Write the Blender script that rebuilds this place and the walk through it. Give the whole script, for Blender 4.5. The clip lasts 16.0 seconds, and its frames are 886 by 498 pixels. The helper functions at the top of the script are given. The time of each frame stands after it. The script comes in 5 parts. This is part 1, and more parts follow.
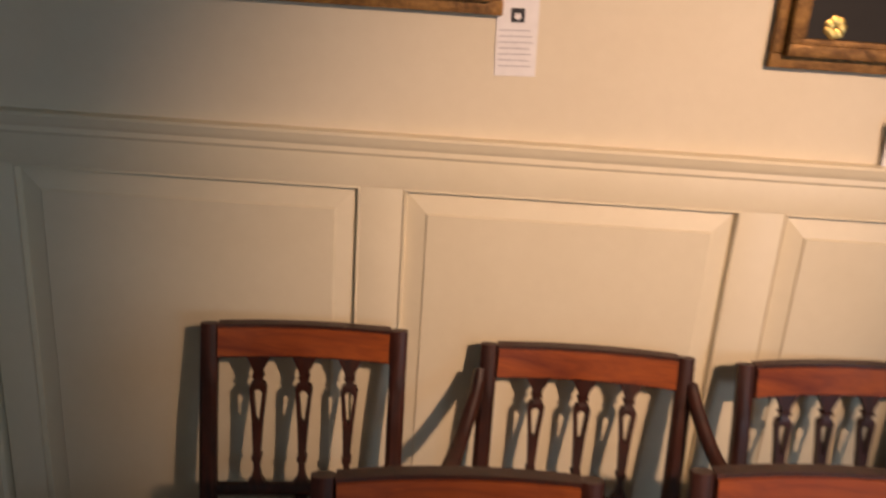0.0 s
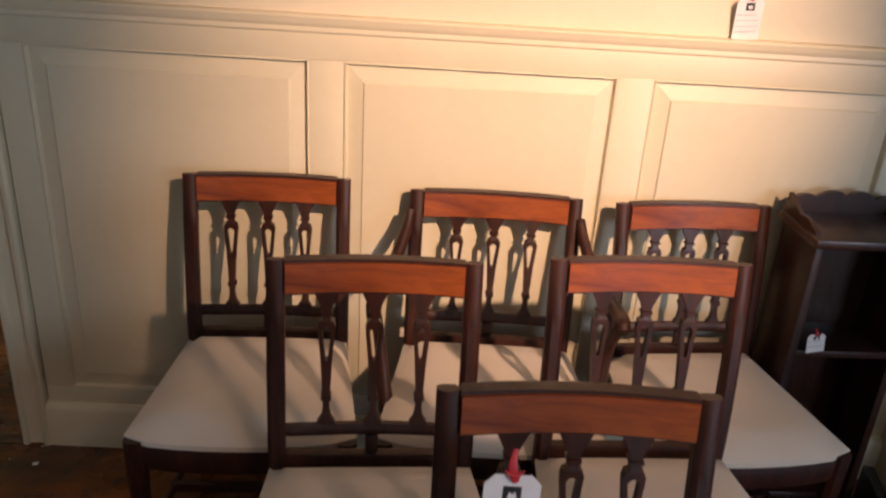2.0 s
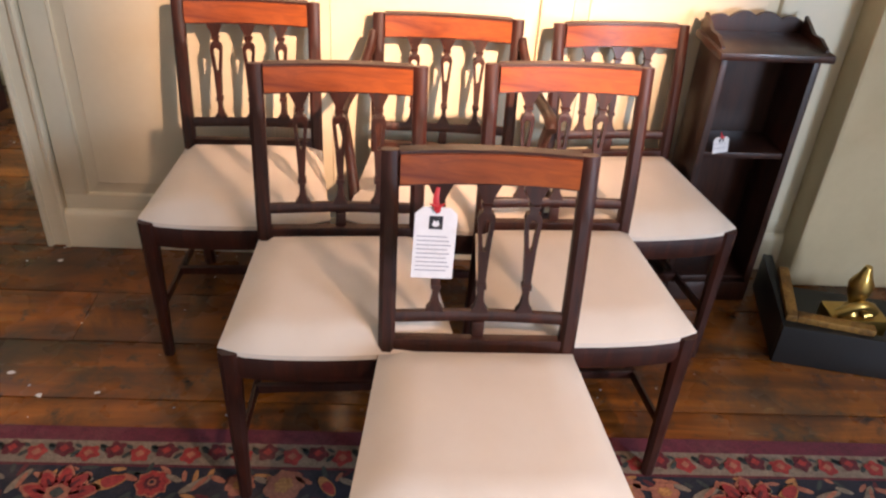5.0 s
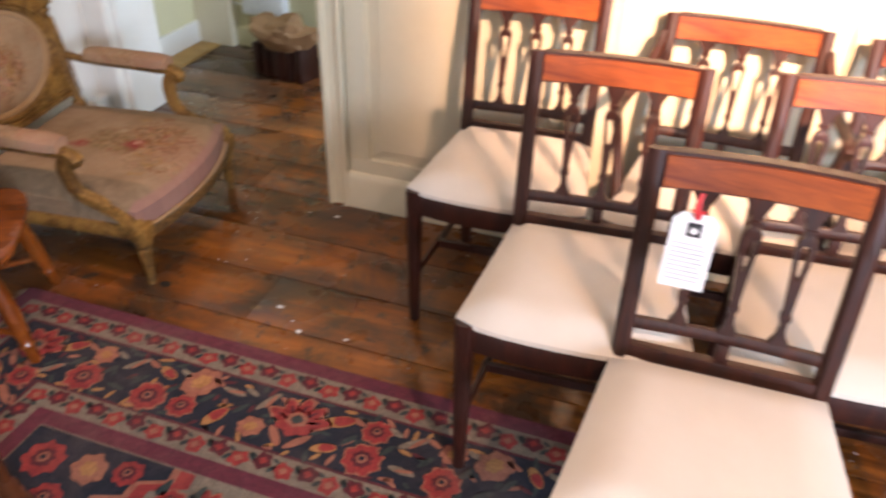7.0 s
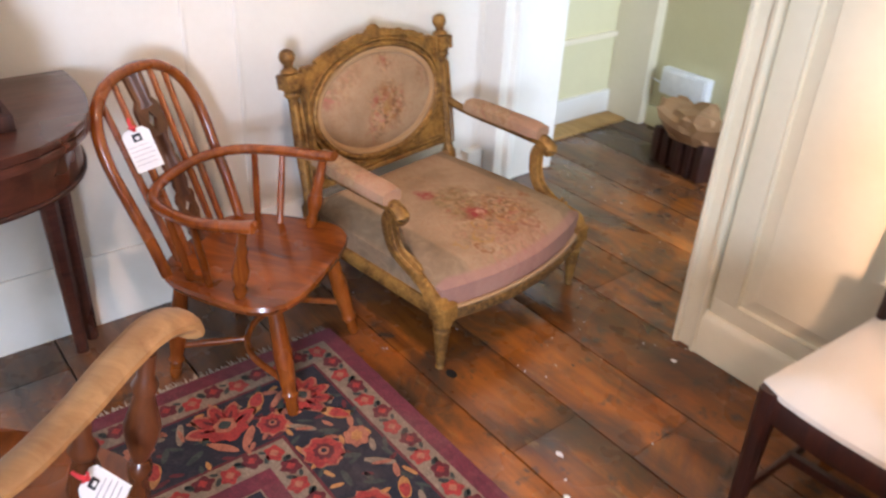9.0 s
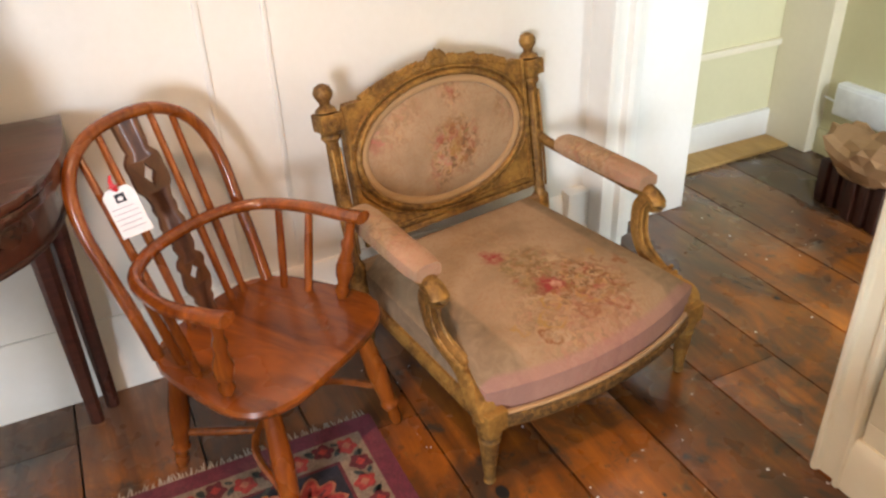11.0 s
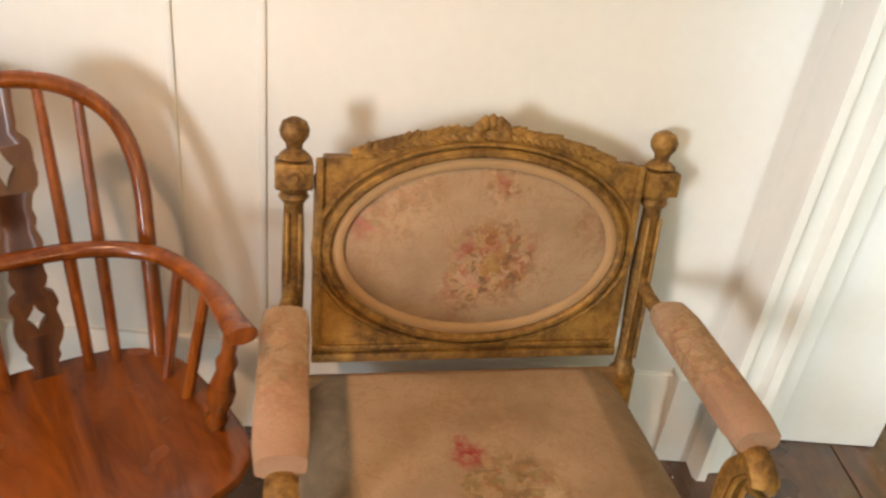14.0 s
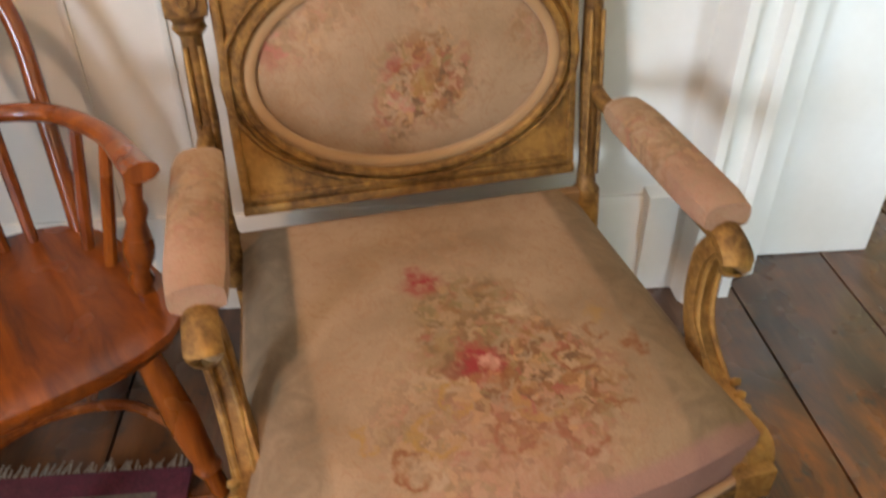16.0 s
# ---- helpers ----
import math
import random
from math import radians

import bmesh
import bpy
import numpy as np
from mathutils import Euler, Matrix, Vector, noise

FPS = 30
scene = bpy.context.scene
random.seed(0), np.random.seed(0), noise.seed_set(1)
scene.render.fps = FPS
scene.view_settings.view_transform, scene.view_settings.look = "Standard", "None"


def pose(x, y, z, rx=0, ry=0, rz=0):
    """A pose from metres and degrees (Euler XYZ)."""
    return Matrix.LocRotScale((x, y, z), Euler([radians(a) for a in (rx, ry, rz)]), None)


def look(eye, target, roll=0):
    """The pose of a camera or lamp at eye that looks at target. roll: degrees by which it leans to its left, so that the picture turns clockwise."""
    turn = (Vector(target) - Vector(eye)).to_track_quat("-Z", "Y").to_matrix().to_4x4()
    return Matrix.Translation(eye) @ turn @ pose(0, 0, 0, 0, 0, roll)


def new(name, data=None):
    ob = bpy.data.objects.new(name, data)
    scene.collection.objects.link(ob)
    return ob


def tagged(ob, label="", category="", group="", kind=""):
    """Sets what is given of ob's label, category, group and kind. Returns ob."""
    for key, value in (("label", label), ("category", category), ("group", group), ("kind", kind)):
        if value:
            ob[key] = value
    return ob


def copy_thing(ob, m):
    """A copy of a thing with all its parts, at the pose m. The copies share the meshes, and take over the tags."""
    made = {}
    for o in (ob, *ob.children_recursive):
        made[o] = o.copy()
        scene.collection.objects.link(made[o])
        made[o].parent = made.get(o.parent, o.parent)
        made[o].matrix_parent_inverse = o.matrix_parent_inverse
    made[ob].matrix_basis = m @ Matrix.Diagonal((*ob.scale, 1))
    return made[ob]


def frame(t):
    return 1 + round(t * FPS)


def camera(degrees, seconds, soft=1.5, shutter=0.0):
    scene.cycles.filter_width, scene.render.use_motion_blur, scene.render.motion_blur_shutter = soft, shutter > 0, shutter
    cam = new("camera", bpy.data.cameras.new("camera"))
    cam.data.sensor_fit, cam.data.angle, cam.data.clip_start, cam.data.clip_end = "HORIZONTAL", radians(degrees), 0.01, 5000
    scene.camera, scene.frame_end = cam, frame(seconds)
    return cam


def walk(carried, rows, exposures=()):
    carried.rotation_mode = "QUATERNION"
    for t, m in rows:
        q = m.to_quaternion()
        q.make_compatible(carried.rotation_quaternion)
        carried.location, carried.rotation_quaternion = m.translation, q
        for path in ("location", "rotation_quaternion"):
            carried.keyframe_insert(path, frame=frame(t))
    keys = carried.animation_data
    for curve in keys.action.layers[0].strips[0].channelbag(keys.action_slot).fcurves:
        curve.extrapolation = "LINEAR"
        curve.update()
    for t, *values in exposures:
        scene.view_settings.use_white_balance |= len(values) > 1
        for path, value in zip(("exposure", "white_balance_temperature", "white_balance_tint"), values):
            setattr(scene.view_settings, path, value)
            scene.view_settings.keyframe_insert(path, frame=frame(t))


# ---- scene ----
cam = camera(58.8, 16.0, soft=2.3, shutter=0.5)
PATH = [
    (0, (0.551, 0.655, 1.471), (0.573, 2.556, 0.85), 3.9),
    (0.5, (0.535, 0.541, 1.507), (0.696, 2.401, 0.79), 4.3),
    (1, (0.569, 0.442, 1.471), (0.684, 2.312, 0.771), 4.7),
    (1.5, (0.641, 0.349, 1.464), (0.764, 2.208, 0.735), 4.7),
    (2, (0.679, 0.257, 1.447), (0.742, 2.093, 0.657), 3.7),
    (2.5, (0.669, 0.191, 1.41), (0.82, 2.042, 0.667), 2.9),
    (3, (0.681, 0.108, 1.44), (0.908, 1.926, 0.638), 3.6),
    (3.5, (0.726, 0.032, 1.434), (0.854, 1.833, 0.573), 2.6),
    (3.7, (0.746, 0.007, 1.434), (0.879, 1.781, 0.521), 3.3),
    (5.8, (0.768, -0.144, 1.498), (0.782, 1.517, 0.383), 3.9),
    (6, (0.784, -0.151, 1.442), (0.699, 1.543, 0.382), 4.0),
    (6.5, (0.781, -0.145, 1.455), (0.527, 1.52, 0.377), 3.4),
    (7, (0.773, -0.105, 1.448), (0.242, 1.47, 0.335), 1.5),
    (7.5, (0.711, 0.008, 1.421), (-0.079, 1.436, 0.265), 0.5),
    (8, (0.635, 0.138, 1.411), (-0.325, 1.486, 0.287), 1.1),
    (8.5, (0.599, 0.247, 1.371), (-0.533, 1.494, 0.291), 1.2),
    (9, (0.607, 0.372, 1.361), (-0.725, 1.467, 0.347), 2.8),
    (9.5, (0.646, 0.52, 1.332), (-0.828, 1.458, 0.36), 2.0),
    (9.7, (0.646, 0.567, 1.335), (-0.872, 1.431, 0.361), 0.2),
    (11.8, (0.154, 1.048, 1.268), (-1.381, 1.575, 0.099), -3.6),
    (12, (0.114, 1.091, 1.252), (-1.4, 1.529, 0.021), -3.6),
    (12.5, (-0.02, 1.185, 1.22), (-1.522, 1.59, -0.037), -0.7),
    (13, (-0.114, 1.265, 1.218), (-1.622, 1.624, -0.045), 0.3),
    (13.5, (-0.157, 1.37, 1.215), (-1.791, 1.609, 0.086), 4.5),
    (14, (-0.168, 1.506, 1.184), (-1.89, 1.637, 0.175), 7.3),
    (14.5, (-0.209, 1.56, 1.139), (-1.915, 1.655, 0.099), 4.7),
    (15, (-0.205, 1.584, 1.1), (-1.891, 1.684, 0.028), 3.7),
    (15.5, (-0.19, 1.592, 1.05), (-1.867, 1.691, -0.036), -0.0),
    (16, (-0.173, 1.607, 1.004), (-1.787, 1.746, -0.169), -0.1),
]
EXPOSURES = [
    (0.0, -2.80, 6300, 10), (1.5, -2.36, 6350, 12), (3.5, -1.72, 6700, 17), (5.8, -0.40, 6350, 15), (7.0, -0.20, 6300, 15), (8.0, 0.08, 6300, 16), (9.0, 0.28, 6150, 16),
    (9.7, 0.28, 6300, 17), (11.8, 0.30, 7250, 11), (12.5, 0.46, 7250, 11), (13.0, 0.50, 7250, 11), (14.0, 0.18, 7500, 10), (15.0, -0.10, 7250, 10), (15.5, -0.10, 6900, 13), (16.0, 0.10, 6500, 10),
]
walk(cam, [(t, look(eye, target, roll)) for t, eye, target, roll in PATH], EXPOSURES)

# ---- light ----
world = bpy.data.worlds.new("world")
scene.world = world
world.use_nodes = True
sky = world.node_tree.nodes.new("ShaderNodeTexSky")
sky.sky_type, sky.sun_disc = "NISHITA", False
sky.sun_elevation, sky.sun_rotation = radians(30), radians(120)
world.node_tree.links.new(sky.outputs[0], world.node_tree.nodes["Background"].inputs[0])
world.node_tree.nodes["Background"].inputs[1].default_value = 0.1


def lamp(name, kind, m, energy, colour, **kw):
    data = bpy.data.lights.new(name, kind)
    data.energy, data.color = energy, colour
    if kind == "AREA":
        data.shape, data.size, data.size_y = "RECTANGLE", kw["w"], kw["h"]
    if kind == "SPOT":
        data.spot_size, data.spot_blend, data.shadow_soft_size = radians(kw["cone"]), kw["blend"], kw["soft"]
    if kind == "POINT":
        data.shadow_soft_size = kw["soft"]
    ob = new(name, data)
    ob.matrix_world = m
    return ob


WARM = (1.0, 0.62, 0.40)
DAY = (0.66, 0.80, 1.0)
lamp("ceiling_spot_lamp", "SPOT", look((1.95, -0.45, 2.45), (0.92, 2.1, 1.08)), 2900, WARM, cone=35, blend=1.0, soft=0.04)
# added lamp: stands in for the first spot's wide spill onto the chairs
lamp("ceiling_spot_lamp", "SPOT", look((1.80, -0.45, 2.45), (0.98, 1.0, 0.45)), 200, WARM, cone=42, blend=1.0, soft=0.04)
lamp("ceiling_spot_lamp", "SPOT", look((-0.15, 0.75, 2.42), (-0.95, 1.45, 0.3)), 85, WARM, cone=62, blend=1.0, soft=0.04)
lamp("window_daylight", "AREA", look((3.25, -1.6, 1.2), (-1.4, 0.6, 0.8)), 205, DAY, w=0.8, h=1.1)
lamp("next_room_daylight", "AREA", look((0.9, 2.85, 1.4), (-1.5, 2.52, 0.7)), 48, DAY, w=0.6, h=1.2)

# ---- materials ----


def material(name, rough=0.5, metal=0.0, coat=0.0):
    m = bpy.data.materials.new(name)
    m.use_nodes = True
    nt = m.node_tree
    b = nt.nodes["Principled BSDF"]
    b.inputs["Roughness"].default_value, b.inputs["Metallic"].default_value = rough, metal
    b.inputs["Coat Weight"].default_value = coat
    b.inputs["Coat Roughness"].default_value = 0.15
    return m, nt, b


def nd(nt, kind, **kw):
    n = nt.nodes.new(kind)
    for key, v in kw.items():
        n.inputs[key.replace("_", " ")].default_value = v
    return n


def coords(nt, scale=(1, 1, 1), which="Object"):
    c = nt.nodes.new("ShaderNodeTexCoord")
    mp = nd(nt, "ShaderNodeMapping", Scale=scale)
    nt.links.new(c.outputs[which], mp.inputs[0])
    return mp.outputs[0]


def ramp(nt, src, stops):
    r = nt.nodes.new("ShaderNodeValToRGB")
    e = r.color_ramp.elements
    while len(e) < len(stops):
        e.new(0.5)
    for el, (p, c) in zip(e, stops):
        el.position, el.color = p, (*c, 1)
    nt.links.new(src, r.inputs[0])
    return r.outputs[0]


def blend(nt, fac, a, b, mode="MIX"):
    x = nt.nodes.new("ShaderNodeMix")
    x.data_type, x.blend_type = "RGBA", mode
    for sock, v in ((0, fac), (6, a), (7, b)):
        if isinstance(v, (int, float)):
            x.inputs[sock].default_value = v
        elif isinstance(v, tuple):
            x.inputs[sock].default_value = (*v, 1)
        else:
            nt.links.new(v, x.inputs[sock])
    return x.outputs[2]


def noise_of(nt, vec, scale, detail=4.0, rough=0.55, distort=0.0):
    n = nd(nt, "ShaderNodeTexNoise", Scale=scale, Detail=detail, Roughness=rough, Distortion=distort)
    nt.links.new(vec, n.inputs["Vector"])
    return n.outputs[0]


def bump(nt, b, height, strength, dist=0.002):
    n = nd(nt, "ShaderNodeBump", Strength=strength, Distance=dist)
    nt.links.new(height, n.inputs["Height"])
    nt.links.new(n.outputs[0], b.inputs["Normal"])


def wood(name, dark, light, rough=0.3, stretch=(30, 30, 3), coat=0.3, vary=0.0, wear=None, margin=False):
    m, nt, b = material(name, rough, 0, coat)
    v = coords(nt, stretch)
    grain = noise_of(nt, v, 1.0, 6, 0.65, 1.2)
    col = ramp(nt, grain, [(0.3, dark), (0.7, light)])
    big = noise_of(nt, coords(nt), 5.0, 3)
    shade = ramp(nt, big, [(0.25, (0.55, 0.5, 0.45)), (0.75, (1.1, 1.1, 1.1))])
    col = blend(nt, 0.7, col, shade, "MULTIPLY")
    if wear:
        spots = ramp(nt, noise_of(nt, coords(nt), 14.0, 8, 0.7), [(0.56, (0, 0, 0)), (0.66, (1, 1, 1))])
        col = blend(nt, spots, col, wear)
        dirt = ramp(nt, noise_of(nt, coords(nt), 2.6, 7, 0.68, 0.6), [(0.47, (0, 0, 0)), (0.62, (0.85, 0.85, 0.85))])
        col = blend(nt, dirt, col, (0.045, 0.034, 0.024))
        scuff = ramp(nt, noise_of(nt, coords(nt, (1, 3, 1)), 7.0, 8, 0.72), [(0.60, (0, 0, 0)), (0.68, (0.5, 0.5, 0.5))])
        col = blend(nt, scuff, col, (0.30, 0.20, 0.08))
    if margin:
        # greyer worn boards towards the west wall, with shade there darkened into the colour
        xyz = nt.nodes.new("ShaderNodeSeparateXYZ")
        nt.links.new(coords(nt), xyz.inputs[0])
        wob = nt.nodes.new("ShaderNodeMath")
        wob.operation = "MULTIPLY_ADD"
        nt.links.new(noise_of(nt, coords(nt, (1, 2, 1)), 5.0, 6, 0.65), wob.inputs[0])
        wob.inputs[1].default_value = 0.5
        nt.links.new(xyz.outputs[0], wob.inputs[2])
        edge = nd(nt, "ShaderNodeMapRange")
        for k, v in ((1, -0.98), (2, -0.66), (3, 0.72), (4, 0.0)):
            edge.inputs[k].default_value = v
        nt.links.new(wob.outputs[0], edge.inputs[0])
        col = blend(nt, edge.outputs[0], col, ramp(nt, noise_of(nt, coords(nt, (2, 8, 8)), 4.0, 7, 0.7), [(0.3, (0.030, 0.022, 0.018)), (0.55, (0.075, 0.055, 0.042)), (0.75, (0.16, 0.115, 0.075))]))
    if vary:
        info = nt.nodes.new("ShaderNodeObjectInfo")
        col = blend(nt, vary, col, ramp(nt, info.outputs["Random"], [(0.0, (0.35, 0.32, 0.3)), (1.0, (1.5, 1.4, 1.3))]), "MULTIPLY")
    nt.links.new(col, b.inputs["Base Color"])
    r = ramp(nt, big, [(0.3, (rough * 0.75,) * 3), (0.7, (min(1, rough * 1.5),) * 3)])
    nt.links.new(r, b.inputs["Roughness"])
    bump(nt, b, grain, 0.15)
    return m


def paint(name, colour, rough=0.5, dirt=(0.8, 0.76, 0.66), amount=0.35):
    m, nt, b = material(name, rough)
    c = coords(nt)
    blot = ramp(nt, noise_of(nt, c, 2.2, 5, 0.6), [(0.35, (1, 1, 1)), (0.75, dirt)])
    col = blend(nt, amount, colour, blot, "MULTIPLY")
    fine = noise_of(nt, c, 45.0, 4)
    col = blend(nt, 0.12, col, ramp(nt, fine, [(0.3, (0.8, 0.78, 0.74)), (0.7, (1, 1, 1))]), "MULTIPLY")
    nt.links.new(col, b.inputs["Base Color"])
    bump(nt, b, fine, 0.12)
    return m


def cloth(name, colour, dark, rough=0.9, sheen=0.2):
    m, nt, b = material(name, rough)
    c = coords(nt)
    weave = noise_of(nt, c, 420.0, 2)
    blot = noise_of(nt, c, 9.0, 4)
    col = blend(nt, 0.5, colour, ramp(nt, blot, [(0.3, dark), (0.7, colour)]))
    nt.links.new(col, b.inputs["Base Color"])
    b.inputs["Sheen Weight"].default_value = sheen
    bump(nt, b, weave, 0.25, 0.001)
    return m


def plain(name, colour, rough=0.5, metal=0.0):
    m, nt, b = material(name, rough, metal)
    n = noise_of(nt, coords(nt), 30.0, 3)
    col = blend(nt, 0.25, colour, ramp(nt, n, [(0.3, (0.65, 0.65, 0.65)), (0.7, (1.1, 1.1, 1.1))]), "MULTIPLY")
    nt.links.new(col, b.inputs["Base Color"])
    return m


def gilt(name, dark=(0.062, 0.029, 0.008), mid=(0.165, 0.074, 0.016), light=(0.50, 0.26, 0.055)):
    m, nt, b = material(name, 0.45, 0.35)
    c = coords(nt)
    fine = noise_of(nt, c, 70.0, 8, 0.75)
    big = noise_of(nt, c, 11.0, 6, 0.7)
    col = ramp(nt, fine, [(0.30, dark), (0.48, mid), (0.60, (0.27, 0.140, 0.034)), (0.74, light)])
    col = blend(nt, 0.9, col, ramp(nt, big, [(0.32, (0.70, 0.67, 0.64)), (0.52, (0.95, 0.93, 0.90)), (0.72, (1.2, 1.15, 1.05))]), "MULTIPLY")
    geo = nt.nodes.new("ShaderNodeNewGeometry")
    rub = ramp(nt, geo.outputs["Pointiness"], [(0.51, (0, 0, 0)), (0.58, (0.6, 0.6, 0.6))])
    rub = blend(nt, 1.0, rub, ramp(nt, big, [(0.4, (0, 0, 0)), (0.6, (1, 1, 1))]), "MULTIPLY")
    col = blend(nt, rub, col, light)
    nt.links.new(col, b.inputs["Base Color"])
    nt.links.new(ramp(nt, fine, [(0.35, (0.72,) * 3), (0.7, (0.36,) * 3)]), b.inputs["Roughness"])
    bump(nt, b, fine, 0.5, 0.003)
    return m


def tapestry(name, motifs, band=0.0, bouquets=(), curls=()):
    """Faded floral needlework on a beige-pink ground.

    motifs: (x, y, radius, colour, strength); bouquets: (x, y, radius, strength) of fine mixed stitches; curls: (x, y, radius, colour).
    """
    m, nt, b = material(name, 0.95)
    c = coords(nt)
    warp = nd(nt, "ShaderNodeTexNoise", Scale=32.0, Detail=5.0, Roughness=0.65)
    nt.links.new(c, warp.inputs["Vector"])
    col = ramp(nt, noise_of(nt, c, 7.0, 4), [(0.3, (0.26, 0.160, 0.085)), (0.55, (0.37, 0.236, 0.136)), (0.8, (0.44, 0.290, 0.172))])
    scroll = noise_of(nt, c, 16.0, 3, 0.5, 2.2)
    col = blend(nt, ramp(nt, scroll, [(0.47, (0, 0, 0)), (0.50, (0.42,) * 3), (0.53, (0, 0, 0))]), col, (0.30, 0.14, 0.06))
    if band:
        xyz = nt.nodes.new("ShaderNodeSeparateXYZ")
        nt.links.new(c, xyz.inputs[0])
        side = nt.nodes.new("ShaderNodeMath")
        side.operation = "ABSOLUTE"
        nt.links.new(xyz.outputs[0], side.inputs[0])
        col = blend(nt, ramp(nt, side.outputs[0], [(band, (0, 0, 0)), (band + 0.012, (0.62,) * 3)]), col, ramp(nt, scroll, [(0.3, (0.13, 0.088, 0.048)), (0.7, (0.24, 0.165, 0.095))]))
    sep = nt.nodes.new("ShaderNodeVectorMath")
    sep.operation = "MULTIPLY_ADD"
    nt.links.new(warp.outputs["Color"], sep.inputs[0])
    sep.inputs[1].default_value, sep.inputs[2].default_value = (0.07, 0.07, 0.0), (-0.035, -0.035, 0)
    add = nt.nodes.new("ShaderNodeVectorMath")
    nt.links.new(sep.outputs[0], add.inputs[0])
    nt.links.new(c, add.inputs[1])
    flat = nt.nodes.new("ShaderNodeVectorMath")
    flat.operation = "MULTIPLY"
    flat.inputs[1].default_value = (1, 1, 0)
    nt.links.new(add.outputs[0], flat.inputs[0])
    fine = noise_of(nt, c, 60.0, 6, 0.7)

    def distance(x, y):
        d = nt.nodes.new("ShaderNodeVectorMath")
        d.operation = "DISTANCE"
        d.inputs[1].default_value = (x, y, 0)
        nt.links.new(flat.outputs[0], d.inputs[0])
        return d
    cells = nd(nt, "ShaderNodeTexVoronoi", Scale=85.0)
    nt.links.new(flat.outputs[0], cells.inputs["Vector"])
    pick = nt.nodes.new("ShaderNodeSeparateXYZ")
    nt.links.new(cells.outputs["Color"], pick.inputs[0])
    stitches = ramp(nt, pick.outputs[0], [(0.05, (0.15, 0.07, 0.025)), (0.28, (0.27, 0.11, 0.03)), (0.48, (0.42, 0.25, 0.13)), (0.66, (0.30, 0.075, 0.04)), (0.82, (0.20, 0.13, 0.045)), (1.0, (0.46, 0.23, 0.09))])
    loose = ramp(nt, noise_of(nt, c, 38.0, 5, 0.65, 0.8), [(0.38, (0,) * 3), (0.50, (1,) * 3)])
    for x, y, rad, amount in bouquets:
        mask = ramp(nt, distance(x, y).outputs["Value"], [(rad * 0.55, (amount,) * 3), (rad, (0, 0, 0))])
        col = blend(nt, blend(nt, 1.0, mask, loose, "MULTIPLY"), col, stitches)
    for x, y, rad, colour in curls:
        d = distance(x, y)
        line = ramp(nt, d.outputs["Value"], [(rad * 0.62, (0,) * 3), (rad * 0.80, (0.95,) * 3), (rad, (0.95,) * 3), (rad * 1.15, (0,) * 3)])
        gap = ramp(nt, distance(x + rad * 0.9, y + rad * 0.5).outputs["Value"], [(rad * 0.7, (0,) * 3), (rad * 1.1, (1,) * 3)])
        line = blend(nt, 1.0, blend(nt, 1.0, line, gap, "MULTIPLY"), ramp(nt, fine, [(0.36, (0.3,) * 3), (0.55, (1,) * 3)]), "MULTIPLY")
        col = blend(nt, line, col, colour)
    for x, y, rad, colour, amount in motifs:
        d = distance(x, y)
        mask = ramp(nt, d.outputs["Value"], [(rad * 0.5, (amount,) * 3), (rad, (0, 0, 0))])
        mask = blend(nt, 1.0, mask, ramp(nt, fine, [(0.36, (0.35,) * 3), (0.52, (1,) * 3)]), "MULTIPLY")
        col = blend(nt, mask, col, colour)
    if band:
        level = nt.nodes.new("ShaderNodeVectorMath")
        level.operation = "MULTIPLY"
        level.inputs[1].default_value = (1, 1, 0)
        nt.links.new(c, level.inputs[0])
        nose = nt.nodes.new("ShaderNodeVectorMath")
        nose.operation = "DISTANCE"
        nose.inputs[1].default_value = (0, 0.82, 0)
        nt.links.new(level.outputs[0], nose.inputs[0])
        col = blend(nt, ramp(nt, nose.outputs["Value"], [(0.852, (0,) * 3), (0.860, (0.6,) * 3)]), col, (0.34, 0.16, 0.14))
    weave = noise_of(nt, c, 380.0, 2)
    col = blend(nt, 0.3, col, ramp(nt, weave, [(0.3, (0.6, 0.6, 0.6)), (0.7, (1.1, 1.1, 1.1))]), "MULTIPLY")
    nt.links.new(col, b.inputs["Base Color"])
    bump(nt, b, weave, 0.3, 0.001)
    return m


CREAM = paint("cream_panel_paint", (0.74, 0.67, 0.50), 0.42)
WALLP = paint("cream_wall_paint", (0.72, 0.65, 0.50), 0.6)
WHITE = paint("white_wall_paint", (0.76, 0.74, 0.68), 0.5)
PLASTER = paint("rough_plaster", (0.58, 0.48, 0.30), 0.8, (0.6, 0.55, 0.48), 0.6)
YELLOWISH = paint("pale_yellow_paint", (0.62, 0.58, 0.36), 0.6)
CEIL = paint("ceiling_paint", (0.75, 0.73, 0.68), 0.8)
MAHOG = wood("dark_mahogany", (0.014, 0.004, 0.003), (0.062, 0.013, 0.005), 0.46, (40, 40, 5), 0.03)
TABLET = wood("red_mahogany_veneer", (0.16, 0.024, 0.004), (0.44, 0.105, 0.012), 0.50, (5, 30, 30), 0.04)
CABW = wood("blackened_mahogany", (0.014, 0.005, 0.003), (0.058, 0.017, 0.008), 0.38, (40, 40, 5), 0.15)
SPLATW = wood("brown_fretwork", (0.06, 0.020, 0.007), (0.15, 0.055, 0.018), 0.4, (30, 30, 6), 0.15)
TABLEW = wood("table_mahogany", (0.042, 0.012, 0.008), (0.11, 0.034, 0.021), 0.28, (30, 4, 30), 0.4)
YEW = wood("polished_yew", (0.13, 0.026, 0.004), (0.34, 0.088, 0.011), 0.22, (30, 30, 4), 0.25)
